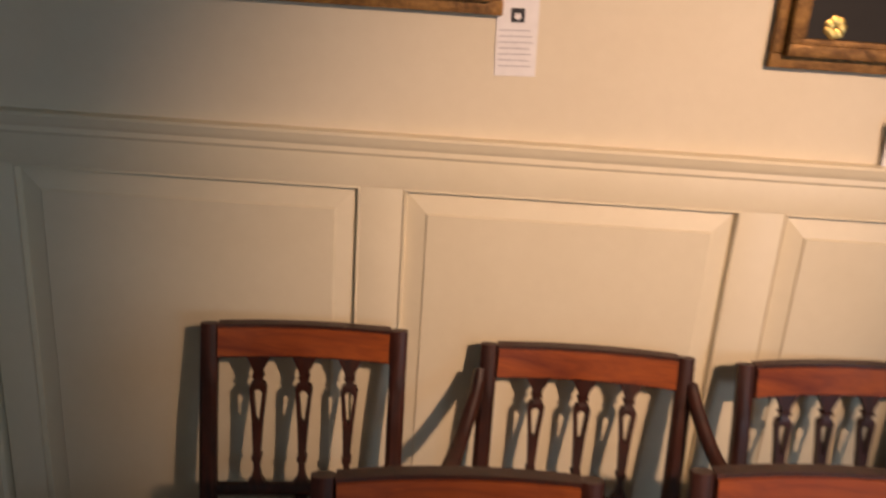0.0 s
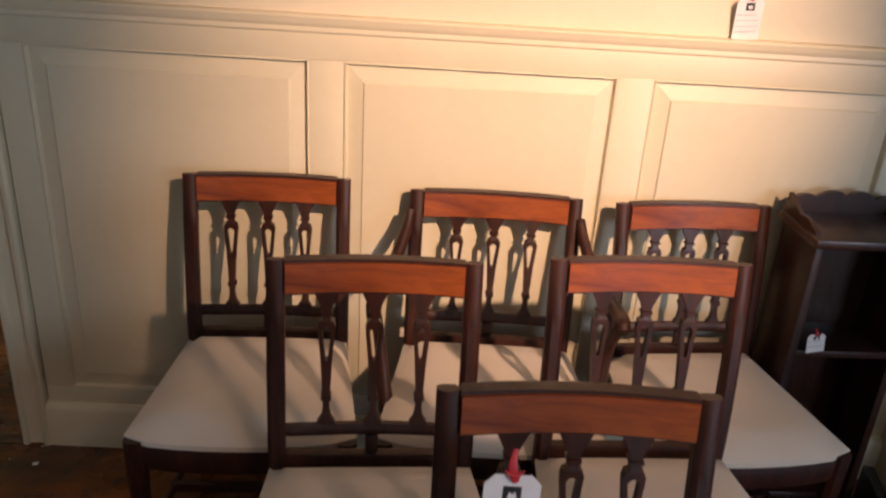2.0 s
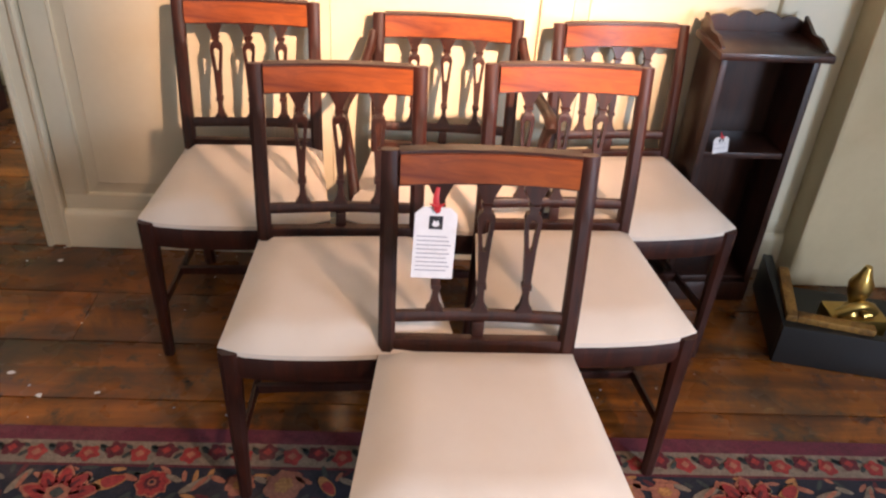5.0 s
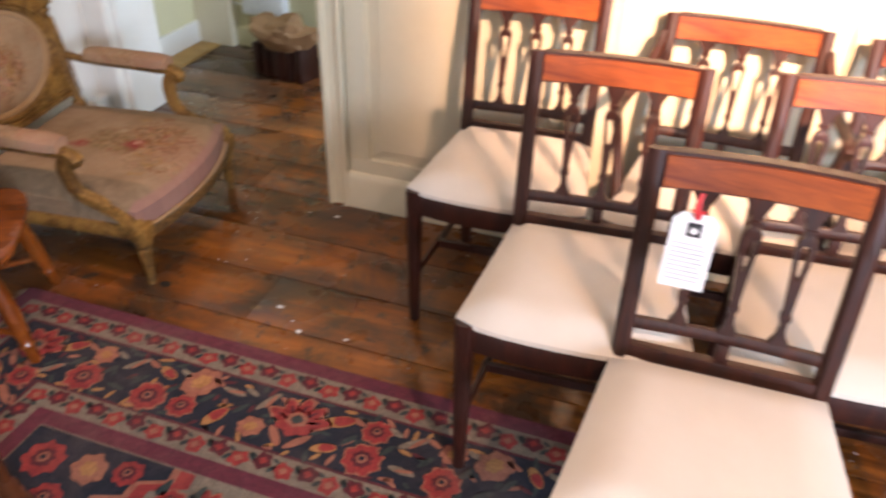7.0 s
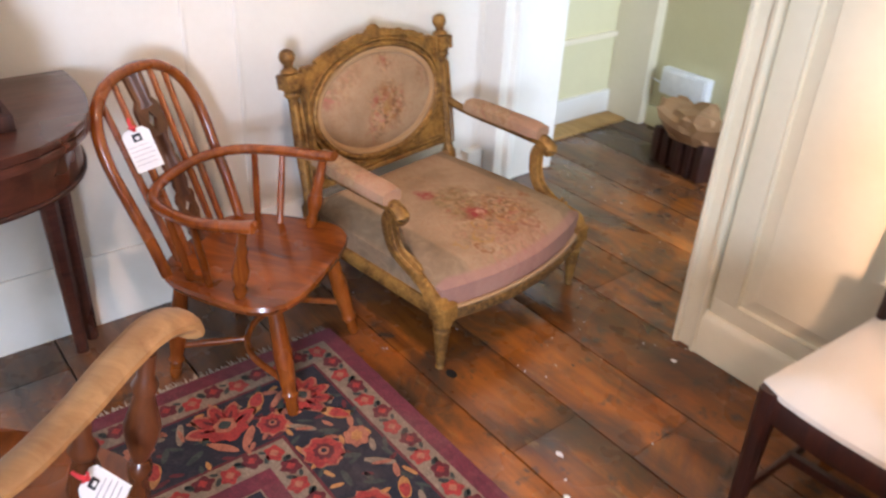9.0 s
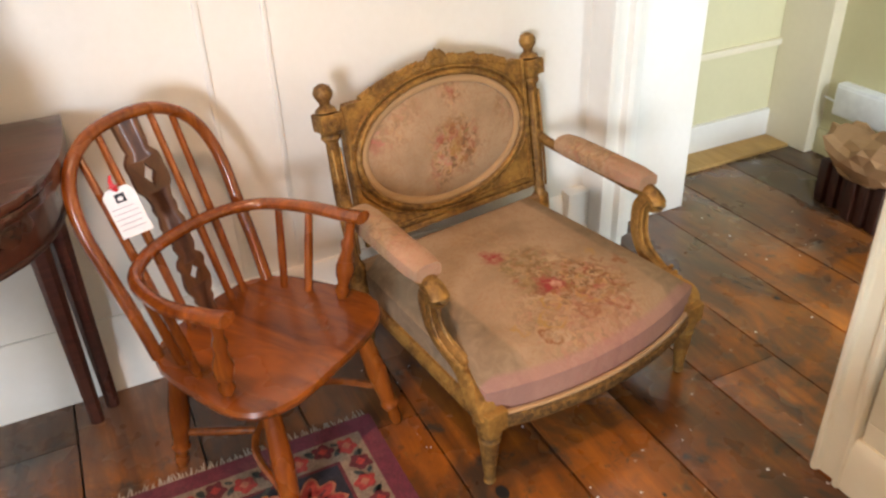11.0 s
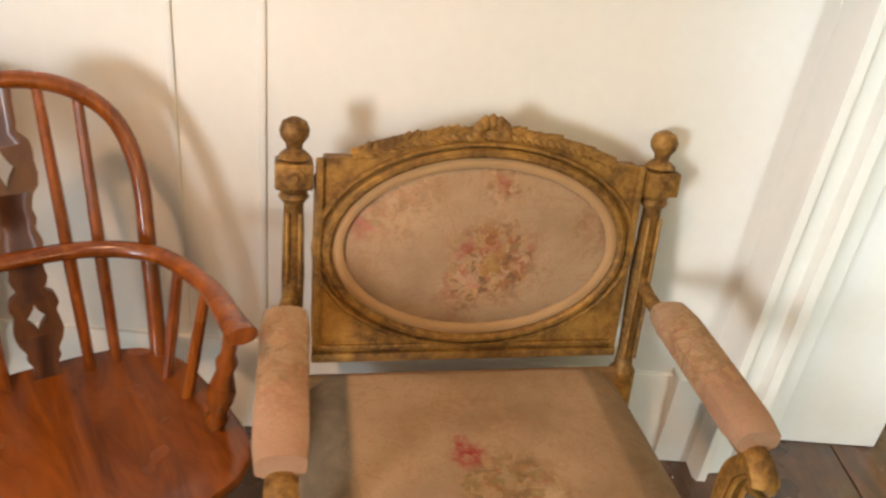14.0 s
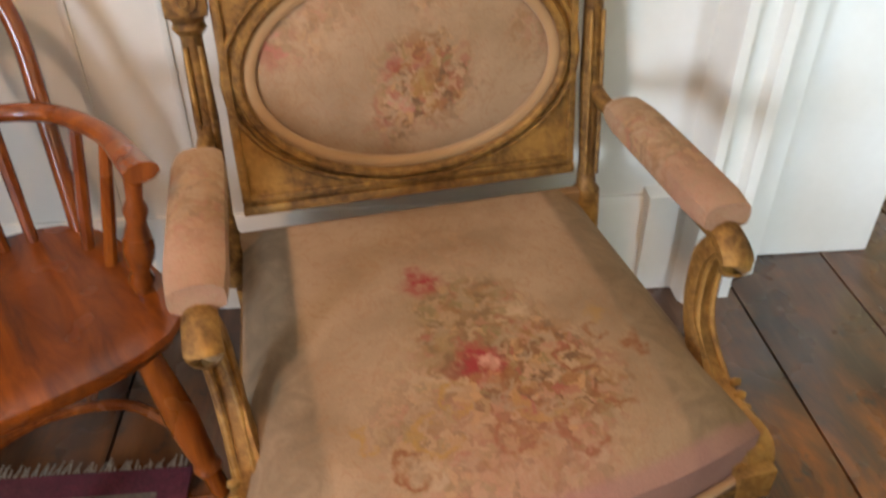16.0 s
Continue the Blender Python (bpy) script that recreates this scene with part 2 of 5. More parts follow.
YEWSEAT = wood("polished_elm_seat", (0.085, 0.018, 0.003), (0.35, 0.088, 0.010), 0.24, (14, 3, 14), 0.2)
TURNED = wood("dark_turned_wood", (0.06, 0.016, 0.006), (0.15, 0.044, 0.013), 0.25, (30, 30, 5), 0.3)
OAKARM = wood("worn_arm_wood", (0.28, 0.12, 0.04), (0.50, 0.26, 0.10), 0.35, (6, 30, 30), 0.3)
PLANK = wood("old_floor_plank", (0.085, 0.027, 0.007), (0.50, 0.168, 0.028), 0.25, (0.8, 9, 9), 0.2, 0.7, (0.060, 0.042, 0.030), True)
PINE = wood("bare_pine", (0.35, 0.20, 0.06), (0.5, 0.32, 0.12), 0.6, (3, 30, 30), 0.0)
LINEN = cloth("cream_linen", (0.74, 0.66, 0.57), (0.66, 0.57, 0.47))
GILT = gilt("worn_gilding")
# darker tone of the gilding, for the rail below the seat front
DARKGILT = gilt("darker_gilding", (0.030, 0.018, 0.008), (0.085, 0.045, 0.016), (0.26, 0.15, 0.05))
BRAID = cloth("tan_braid", (0.40, 0.235, 0.105), (0.28, 0.15, 0.065))
FRAMEGILT = gilt("bronzed_frame", (0.06, 0.030, 0.008), (0.16, 0.075, 0.016), (0.36, 0.19, 0.045))
BRASS = plain("brass", (0.55, 0.36, 0.10), 0.3, 0.9)
BLACK = plain("black_paint", (0.012, 0.012, 0.012), 0.5)
CARD = plain("white_card", (0.82, 0.80, 0.80), 0.6)
INK = plain("grey_ink", (0.22, 0.21, 0.27), 0.7)
DARKINK = plain("black_ink", (0.015, 0.015, 0.02), 0.6)
RED = plain("red_ribbon", (0.55, 0.02, 0.03), 0.5)
PLASTIC = plain("white_plastic", (0.80, 0.82, 0.84), 0.35)
KRAFT = plain("brown_paper", (0.30, 0.17, 0.08), 0.75)
CANVAS = plain("dark_canvas", (0.010, 0.008, 0.007), 0.75)

# ---- mesh helpers ----


def mesh_of(name, bm, mat, smooth=True, angle=40):
    bmesh.ops.recalc_face_normals(bm, faces=bm.faces)
    me = bpy.data.meshes.new(name)
    bm.to_mesh(me)
    bm.free()
    for mm in mat if isinstance(mat, (list, tuple)) else [mat]:
        me.materials.append(mm)
    if smooth:
        me.shade_smooth()
        me.set_sharp_from_angle(angle=radians(angle))
    return me


def part(name, bm, mat, parent=None, label="", smooth=True):
    ob = new(name, mesh_of(name, bm, mat, smooth))
    if parent:
        ob.parent = parent
    if label:
        ob["label"] = label
    return ob


def thing(name, label, category, m=None, group="", kind=""):
    ob = new(name)
    ob.empty_display_size = 0.05
    if m is not None:
        ob.matrix_basis = m
    return tagged(ob, label, category, group, kind)


def box(bm, lo, hi, bevel=0.0, m=None):
    lo, hi = Vector(lo), Vector(hi)
    g = bmesh.ops.create_cube(bm, size=1)
    vs = g["verts"]
    bmesh.ops.scale(bm, vec=hi - lo, verts=vs)
    bmesh.ops.translate(bm, vec=(lo + hi) / 2, verts=vs)
    if m is not None:
        bmesh.ops.transform(bm, matrix=m, verts=vs)
    if bevel:
        es = list({e for v in vs for e in v.link_edges})
        bmesh.ops.bevel(bm, geom=es, offset=bevel, segments=2, profile=0.6, affect="EDGES")
    return bm


def B(lo, hi, bevel=0.003, m=None):
    return box(bmesh.new(), lo, hi, bevel, m)


def prism(bm, pts, lo, hi, axis="y", bevel=0.0):
    """Extrude the outline pts (two coordinates each) along an axis from lo to hi."""
    def at(p, h):
        return {"x": (h, p[0], p[1]), "y": (p[0], h, p[1]), "z": (p[0], p[1], h)}[axis]
    a = [bm.verts.new(at(p, lo)) for p in pts]
    c = [bm.verts.new(at(p, hi)) for p in pts]
    faces = [bm.faces.new(a), bm.faces.new(c[::-1])]
    for i in range(len(pts)):
        j = (i + 1) % len(pts)
        faces.append(bm.faces.new((a[i], c[i], c[j], a[j])))
    if bevel:
        es = list({e for v in a + c for e in v.link_edges})
        bmesh.ops.bevel(bm, geom=es, offset=bevel, segments=2, profile=0.6, affect="EDGES")
    return bm


def lathe(bm, prof, seg=14, m=None):
    """Turned piece: prof is (radius, height) from bottom to top."""
    rings = []
    for r, z in prof:
        rings.append([bm.verts.new((r * math.cos(2 * math.pi * k / seg), r * math.sin(2 * math.pi * k / seg), z)) for k in range(seg)])
    for a, c in zip(rings, rings[1:]):
        for k in range(seg):
            bm.faces.new((a[k], a[(k + 1) % seg], c[(k + 1) % seg], c[k]))
    bm.faces.new(rings[0][::-1])
    bm.faces.new(rings[-1])
    if m is not None:
        bmesh.ops.transform(bm, matrix=m, verts=[v for ring in rings for v in ring])
    return bm


def between(a, b):
    """The pose that carries the z axis from a to b, and the length."""
    a, b = Vector(a), Vector(b)
    return Matrix.Translation(a) @ (b - a).to_track_quat("Z", "Y").to_matrix().to_4x4(), (b - a).length


def turned(bm, a, b, prof, seg=12):
    """A turned stick from a to b; prof: (radius, share of the length)."""
    m, n = between(a, b)
    return lathe(bm, [(r, h * n) for r, h in prof], seg, m)


def smooth_path(pts, n=6):
    """Catmull-Rom through the points."""
    p = [Vector(q) for q in pts]
    p = [2 * p[0] - p[1], *p, 2 * p[-1] - p[-2]]
    out = []
    for i in range(1, len(p) - 2):
        for k in range(n):
            t = k / n
            out.append(0.5 * ((2 * p[i]) + (p[i + 1] - p[i - 1]) * t + (2 * p[i - 1] - 5 * p[i] + 4 * p[i + 1] - p[i + 2]) * t * t
                              + (3 * p[i] - p[i - 1] - 3 * p[i + 1] + p[i + 2]) * t ** 3))
    out.append(p[-2])
    return out


def sweep(bm, pts, w, h, n=6, seg=10, up=(0, 0, 1), square=False, smooth=True):
    """A bar along a smooth path; w, h: full widths, numbers or one per given point; round or square section."""
    path = smooth_path(pts, n) if smooth else [Vector(p) for p in pts]
    k = len(path)

    def width(v, i):
        if isinstance(v, (int, float)):
            return v
        s = i / (k - 1) * (len(v) - 1)
        a = min(int(s), len(v) - 2)
        return v[a] + (v[a + 1] - v[a]) * (s - a)
    rings = []
    for i, p in enumerate(path):
        d = (path[min(i + 1, k - 1)] - path[max(i - 1, 0)]).normalized()
        side = d.cross(Vector(up))
        side = side.normalized() if side.length > 1e-4 else Vector((1, 0, 0))
        top = side.cross(d)
        ring = []
        for q in range(seg):
            a = 2 * math.pi * (q + 0.5) / seg
            c, s = math.cos(a), math.sin(a)
            if square:
                f = 1 / max(abs(c), abs(s)) * 0.5
                e = 0.42
                c, s = max(-e, min(e, c * f * 1.0)) / e * 0.5, max(-e, min(e, s * f)) / e * 0.5
            else:
                c, s = c / 2, s / 2
            ring.append(bm.verts.new(p + side * c * width(w, i) + top * s * width(h, i)))
        rings.append(ring)
    for a, c in zip(rings, rings[1:]):
        for q in range(seg):
            bm.faces.new((a[q], a[(q + 1) % seg], c[(q + 1) % seg], c[q]))
    bm.faces.new(rings[0][::-1])
    bm.faces.new(rings[-1])
    return bm


def structure(name, bm, mat, label, category, smooth=False):
    return tagged(part(name, bm, mat, None, "", smooth), label, category, "", "structure")


# ---- the room ----
WA = 2.10       # face of the panelled wall
WB = -1.42      # face of the white wall
CEILING = 2.5
SOUTH = -2.4
EAST = 3.3
FAR = 3.40      # far wall of the next room
NW = -1.80      # its west wall

structure("floor", B((-2.0, SOUTH - 0.2, -0.20), (EAST + 0.2, 5.2, -0.022), 0), BLACK, "dark gap below the old floorboards", "floor")
structure("ceiling", B((-2.0, SOUTH - 0.2, CEILING), (EAST + 0.2, 5.2, CEILING + 0.15), 0), CEIL, "plain off-white painted ceiling", "ceiling")


def panel_wall():
    """Panelled dado wall: core, stiles and rails, fielded panels, dado rail, skirting."""
    wall = structure("wall_north", B((-0.33, WA + 0.02, 0), (EAST, WA + 0.35, CEILING), 0), WALLP, "cream painted wall above raised-and-fielded panelling", "wall")
    top, low, thick = 1.113, 0.185, 0.02
    xs = [(-0.25, 0.405), (0.485, 1.127), (1.212, 1.806)]
    y0 = WA
    part("dado_frieze", B((-0.32, y0, top), (2.03, y0 + thick, 1.176), 0.002), CREAM, wall)
    part("bottom_rail", B((-0.32, y0, 0.135), (2.03, y0 + thick, low), 0.002), CREAM, wall)
    edges = [-0.32] + [v for x in xs for v in x] + [2.03]
    for a, b in zip(edges[::2], edges[1::2]):
        part("stile", B((a, y0, low), (b, y0 + thick, top), 0.002), CREAM, wall)
    for a, b in xs:
        bm = bmesh.new()
        # sunk margin, slope and raised field
        rings = []
        for inset, y in ((0.0, y0 + 0.001), (0.004, y0 - 0.002), (0.008, y0 + 0.012), (0.046, y0 + 0.004), (0.049, y0 + 0.000)):
            rings.append([bm.verts.new(p) for p in ((a + inset, y, low + inset), (b - inset, y, low + inset), (b - inset, y, top - inset), (a + inset, y, top - inset))])
        for r1, r2 in zip(rings, rings[1:]):
            for k in range(4):
                bm.faces.new((r1[k], r1[(k + 1) % 4], r2[(k + 1) % 4], r2[k]))
        bm.faces.new(rings[-1])
        part("fielded_panel", bm, CREAM, wall, "", False)
    prof = [(0.02, 1.172), (0.0, 1.172), (-0.004, 1.177), (-0.003, 1.187), (-0.008, 1.193), (-0.009, 1.200), (-0.012, 1.208), (-0.009, 1.213), (0.02, 1.215)]
    part("dado_rail", prism(bmesh.new(), [(y0 + p, z) for p, z in prof], -0.33, 2.03, "x"), CREAM, wall)
    prof = [(0.02, 0), (-0.018, 0), (-0.018, 0.115), (-0.012, 0.128), (-0.006, 0.136), (0.02, 0.136)]
    part("skirting", prism(bmesh.new(), [(y0 + p, z) for p, z in prof], -0.33, 2.03, "x"), CREAM, wall)


panel_wall()


def casing(name, x0, x1, y, label):
    """Door casing with a rounded bead and a flat, full height."""
    w = x1 - x0
    prof = [(0, 0.02), (0, -0.012), (0.10, -0.022), (0.22, -0.022), (0.28, -0.010), (0.72, -0.008), (0.80, -0.022), (0.94, -0.024), (1, -0.016), (1, 0.02)]
    bm = prism(bmesh.new(), [(x0 + u * w, y + v) for u, v in prof], 0, CEILING, "z")
    return structure(name, bm, CREAM, label, "door casing")


casing("trim_door_1", -0.405, -0.325, WA, "cream painted door casing at the end of panelling")
structure("wall_door_end", B((-0.405, WA + 0.02, 0), (-0.33, WA + 0.35, CEILING), 0), CREAM, "cream painted end of the thick wall", "wall")

# white wall behind the armchairs, with board joints and skirting
wall_b = structure("wall_west", B((WB - 0.4, SOUTH - 0.2, 0), (WB, 2.19, CEILING), 0), WHITE, "white painted wall with shallow vertical board joints", "wall")
for yy in (1.125, 1.272):
    part("board_joint", B((WB - 0.002, yy - 0.006, 0.22), (WB + 0.005, yy + 0.006, CEILING), 0.002), WHITE, wall_b)
prof = [(-0.02, 0), (0.028, 0), (0.028, 0.105), (0.018, 0.120), (0.018, 0.185), (0.008, 0.205), (-0.02, 0.205)]
part("skirting", prism(bmesh.new(), [(WB + p, z) for p, z in prof], SOUTH, 2.10, "y"), WHITE, wall_b)
part("plinth_block", B((WB - 0.01, 2.10, 0), (WB + 0.04, 2.18, 0.22), 0.003), WHITE, wall_b)

# thick jamb of the doorway beside the white wall
jamb = structure("wall_jamb", B((WB - 0.4, 2.19, 0), (WB - 0.05, 2.64, CEILING), 0.004), WHITE, "white painted reveal of the deep doorway", "wall")
prof = [(2.175, -0.05), (2.175, 0.080), (2.183, 0.092), (2.200, 0.092), (2.210, 0.068), (2.250, 0.062), (2.260, 0.080), (2.280, 0.080), (2.288, 0.030), (2.36, 0.010), (2.36, -0.05)]
part("casing", prism(bmesh.new(), [(WB + u, v) for v, u in prof], 0, CEILING, "z"), WHITE, jamb)

# the other walls
structure("wall_south", B((WB - 0.4, SOUTH - 0.2, 0), (EAST + 0.2, SOUTH, CEILING), 0), WALLP, "plain cream painted back wall", "wall")
east = thing("wall_east", "plain cream wall with a tall window opening", "wall", None, "", "structure")
part("wall_piece", B((EAST, SOUTH, 0), (EAST + 0.2, -2.25, CEILING), 0), WALLP, east, "", False)
part("wall_piece", B((EAST, -0.95, 0), (EAST + 0.2, WA + 0.35, CEILING), 0), WALLP, east, "", False)
part("wall_piece", B((EAST, -2.25, 0), (EAST + 0.2, -0.95, 0.45), 0), WALLP, east, "", False)
part("wall_piece", B((EAST, -2.25, 2.05), (EAST + 0.2, -0.95, CEILING), 0), WALLP, east, "", False)

# chimney breast beside the panelling
structure("wall_chimney_breast", B((2.03, 1.99, 0), (EAST, WA + 0.019, CEILING), 0.012), PLASTER, "rough cream plastered chimney breast", "wall")

# the next room
nw = structure("wall_next_west", B((NW - 0.2, 2.60, 0), (NW, FAR, CEILING), 0), YELLOWISH, "pale yellow wall of the next room with dado line", "wall")
part("dado_rail", B((NW - 0.01, 2.60, 0.38), (NW + 0.018, FAR, 0.405), 0.004), CREAM, nw)
part("skirting", B((NW - 0.01, 2.60, 0), (NW + 0.02, FAR, 0.12), 0.006), WHITE, nw)
far = structure("wall_next_north", B((NW - 0.2, FAR, 0), (EAST, FAR + 0.2, CEILING), 0), YELLOWISH, "pale yellow painted wall of the next room", "wall")
part("corner_post", B((NW - 0.0, FAR - 0.06, 0), (NW + 0.22, FAR + 0.01, CEILING), 0.01), CREAM, far)
part("skirting", B((NW + 0.22, FAR - 0.018, 0), (EAST, FAR + 0.01, 0.10), 0.006), YELLOWISH, far)
structure("wall_next_east", B((1.2, WA + 0.35, 0), (1.4, FAR, CEILING), 0), YELLOWISH, "pale yellow end wall of the next room", "wall")
structure("trim_threshold", B((NW + 0.02, 2.60, -0.01), (NW + 0.14, FAR - 0.06, 0.012), 0.003), PINE, "bare pine strip along the next room's skirting", "floor strip")


# ---- dining chairs ----


def spindle(x, y0, y1, z0, z1):
    """Flat cut splat: flared head, ring, open V, stem and flared foot, leaning with the back."""
    bm = bmesh.new()
    h = z1 - z0

    def lean(z):
        return y0 + (y1 - y0) * (z - z0) / h

    def slab(rows, shift=0.0):
        rings = []
        for z, a, b, t in rows:
            zz = z0 + z * h
            y = lean(zz)
            rings.append([bm.verts.new(p) for p in ((x + a, y - t, zz), (x + b, y - t, zz), (x + b, y + t, zz), (x + a, y + t, zz))])
        for r1, r2 in zip(rings, rings[1:]):
            for k in range(4):
                bm.faces.new((r1[k], r1[(k + 1) % 4], r2[(k + 1) % 4], r2[k]))
        bm.faces.new(rings[0][::-1])
        bm.faces.new(rings[-1])

    def sym(rows):
        slab([(z, -w, w, t) for z, w, t in rows])
    sym([(0, 0.017, 0.007), (0.02, 0.017, 0.007), (0.06, 0.0095, 0.007), (0.13, 0.006, 0.007), (0.195, 0.0065, 0.008), (0.20, 0.0095, 0.010), (0.235, 0.0095, 0.010), (0.24, 0.007, 0.008), (0.50, 0.0108, 0.008)])
    for s in (-1, 1):
        slab([(0.485, min(0, s * 0.0105), max(0, s * 0.0105), 0.007), (0.52, *sorted((s * 0.003, s * 0.0112)), 0.007), (0.72, *sorted((s * 0.0085, s * 0.0162)), 0.007), (0.755, *sorted((0, s * 0.0168)), 0.007)])
    sym([(0.745, 0.0165, 0.0075), (0.785, 0.0135, 0.008), (0.795, 0.008, 0.007), (0.83, 0.0075, 0.007), (0.835, 0.0105, 0.010), (0.855, 0.0105, 0.010), (0.86, 0.008, 0.007), (0.90, 0.011, 0.007), (0.95, 0.0175, 0.007), (1.0, 0.024, 0.007)])
    return bm


def dining_chair(arms=False, wide=0.0, top=0.845):
    """Front is -y; the origin lies on the floor midway between the front legs."""
    label = "dark mahogany open armchair with cream linen drop-in seat" if arms else "dark mahogany dining chair with cream linen drop-in seat"
    ch = thing("dining_armchair" if arms else "dining_chair", label, "armchair" if arms else "chair", None, "set of Regency style dining chairs")
    fw, bw, depth = 0.236 + wide, 0.198 + wide, 0.40
    seat_z = 0.43
    # rear posts
    for s in (-1, 1):
        pts = [(s * (bw - 0.02), depth + 0.05, 0), (s * (bw - 0.018), depth + 0.015, 0.22), (s * (bw - 0.018), depth, 0.44), (s * (bw - 0.018), depth + 0.02, 0.65), (s * (bw - 0.018), depth + 0.055, top)]
        part("post", sweep(bmesh.new(), pts, 0.033, [0.03, 0.034, 0.036, 0.030, 0.026], 6, 8, (0, 1, 0), True), MAHOG, ch)
    # bowed top rail with a red veneer tablet
    for name, mat, z0, z1, x, y0, y1 in (("top_rail", MAHOG, top - 0.063, top + 0.002, bw - 0.034, -0.010, 0.012), ("tablet", TABLET, top - 0.058, top - 0.004, bw - 0.036, -0.014, -0.006)):
        bm = bmesh.new()
        n = 8
        rings = []
        for i in range(n + 1):
            u = -1 + 2 * i / n
            bow = 0.014 * (1 - u * u)
            ring = []
            for dy, z in ((y0, z0), (y1, z0), (y1, z1), (y0, z1)):
                ring.append(bm.verts.new((u * x, depth + 0.043 + (z - z0) * 0.15 + dy + bow, z)))
            rings.append(ring)
        for a, c in zip(rings, rings[1:]):
            for k in range(4):
                bm.faces.new((a[k], a[(k + 1) % 4], c[(k + 1) % 4], c[k]))
        bm.faces.new(rings[0][::-1])
        bm.faces.new(rings[-1])
        part(name, bm, mat, ch, "figured red mahogany tablet" if name == "tablet" else "")
    part("cross_rail", sweep(bmesh.new(), [(-bw + 0.03, depth + 0.006, 0.510), (0, depth + 0.014, 0.510), (bw - 0.03, depth + 0.006, 0.510)], 0.02, 0.025, 5, 8, (0, 0, 1), True), MAHOG, ch)
    for x in (-0.088, 0, 0.088):
        part("splat", spindle(x * (1 + wide * 3), depth + 0.012, depth + 0.050, 0.520, top - 0.06), MAHOG, ch)
    part("short_splat", B((-0.012, depth, 0.462), (0.012, depth + 0.012, 0.500), 0.003), MAHOG, ch)
    # seat frame
    for s in (-1, 1):
        part("side_rail", sweep(bmesh.new(), [(s * (fw - 0.018), 0.0, 0.395), (s * (bw - 0.02), depth, 0.395)], 0.024, 0.07, 2, 8, (0, 0, 1), True, False), MAHOG, ch)
    part("front_rail", sweep(bmesh.new(), [(-fw + 0.02, 0.0, 0.395), (-fw / 2, -0.014, 0.393), (0, -0.018, 0.393), (fw / 2, -0.014, 0.393), (fw - 0.02, 0.0, 0.395)], 0.024, 0.07, 4, 8, (0, 0, 1), True), MAHOG, ch)
    part("rear_rail", B((-bw + 0.03, depth - 0.012, 0.38), (bw - 0.03, depth + 0.010, 0.465), 0.003), MAHOG, ch)
    # padded seat
    bm = bmesh.new()
    n, k = 10, 9
    grid = []
    for i in range(n + 1):
        v = i / n
        row = []
        for j in range(k + 1):
            u = -1 + 2 * j / k
            w = fw + (bw - 0.004 - fw) * v
            y = -0.014 - 0.020 * (1 - u * u) * (1 - v) + 0.016 * u ** 8 * (1 - v) ** 4 + v * (depth + 0.002)
            edge = min(1, (1 - abs(u)) * w / 0.035, v * depth / 0.035, (1 - v) * depth / 0.035)
            dome = 1 - (1 - max(0, edge)) ** 2
            z = seat_z + 0.004 + 0.026 * dome + 0.010 * (1 - u * u) * (1 - (2 * v - 1) ** 2) + (0.006 if edge > 0 else 0)
            row.append(bm.verts.new((u * w, y, z)))
        grid.append(row)
    for a, c in zip(grid, grid[1:]):
        for j in range(k):
            bm.faces.new((a[j], a[j + 1], c[j + 1], c[j]))
    ext = bmesh.ops.extrude_edge_only(bm, edges=[e for e in bm.edges if e.is_boundary])
    bmesh.ops.translate(bm, vec=(0, 0, -0.012), verts=[v for v in ext["geom"] if isinstance(v, bmesh.types.BMVert)])
    part("seat", bm, LINEN, ch, "cream linen drop-in seat pad")
    # front legs and stretchers
    for s in (-1, 1):
        a = (s * (fw - 0.022), 0.0, 0.0)
        part("leg", sweep(bmesh.new(), [a, (s * (fw - 0.022), 0.0, 0.43)], [0.026, 0.042], [0.026, 0.042], 1, 8, (0, 1, 0), True, False), MAHOG, ch)
        part("stretcher", sweep(bmesh.new(), [(s * (fw - 0.022), 0.01, 0.155), (s * (bw - 0.02), depth + 0.01, 0.155)], 0.014, 0.026, 1, 8, (0, 0, 1), True, False), MAHOG, ch)
    part("stretcher", B((-fw + 0.03, 0.17, 0.145), (fw - 0.03, 0.185, 0.168), 0.002), MAHOG, ch)
    part("stretcher", B((-bw + 0.02, depth + 0.008, 0.215), (bw - 0.02, depth + 0.022, 0.238), 0.002), MAHOG, ch)
    if arms:
        for s in (-1, 1):
            x = bw - 0.005
            part("arm", sweep(bmesh.new(), [(s * x, depth + 0.04, 0.775), (s * (x + 0.010), depth + 0.005, 0.735), (s * (x + 0.035), depth - 0.07, 0.675), (s * (x + 0.06), depth - 0.17, 0.655), (s * (x + 0.062), depth - 0.25, 0.66), (s * (x + 0.060), depth - 0.275, 0.645)], [0.026, 0.028, 0.03, 0.034, 0.036, 0.03], [0.03, 0.03, 0.026, 0.026, 0.03, 0.03], 6, 10), MAHOG, ch)
            part("arm_support", sweep(bmesh.new(), [(s * (x + 0.060), depth - 0.255, 0.65), (s * (x + 0.052), depth - 0.22, 0.58), (s * (x + 0.040), depth - 0.235, 0.50), (s * (x + 0.025), depth - 0.27, 0.41)], [0.03, 0.026, 0.028, 0.034], [0.03, 0.026, 0.028, 0.034], 6, 10, (0, 1, 0)), MAHOG, ch)
    return ch


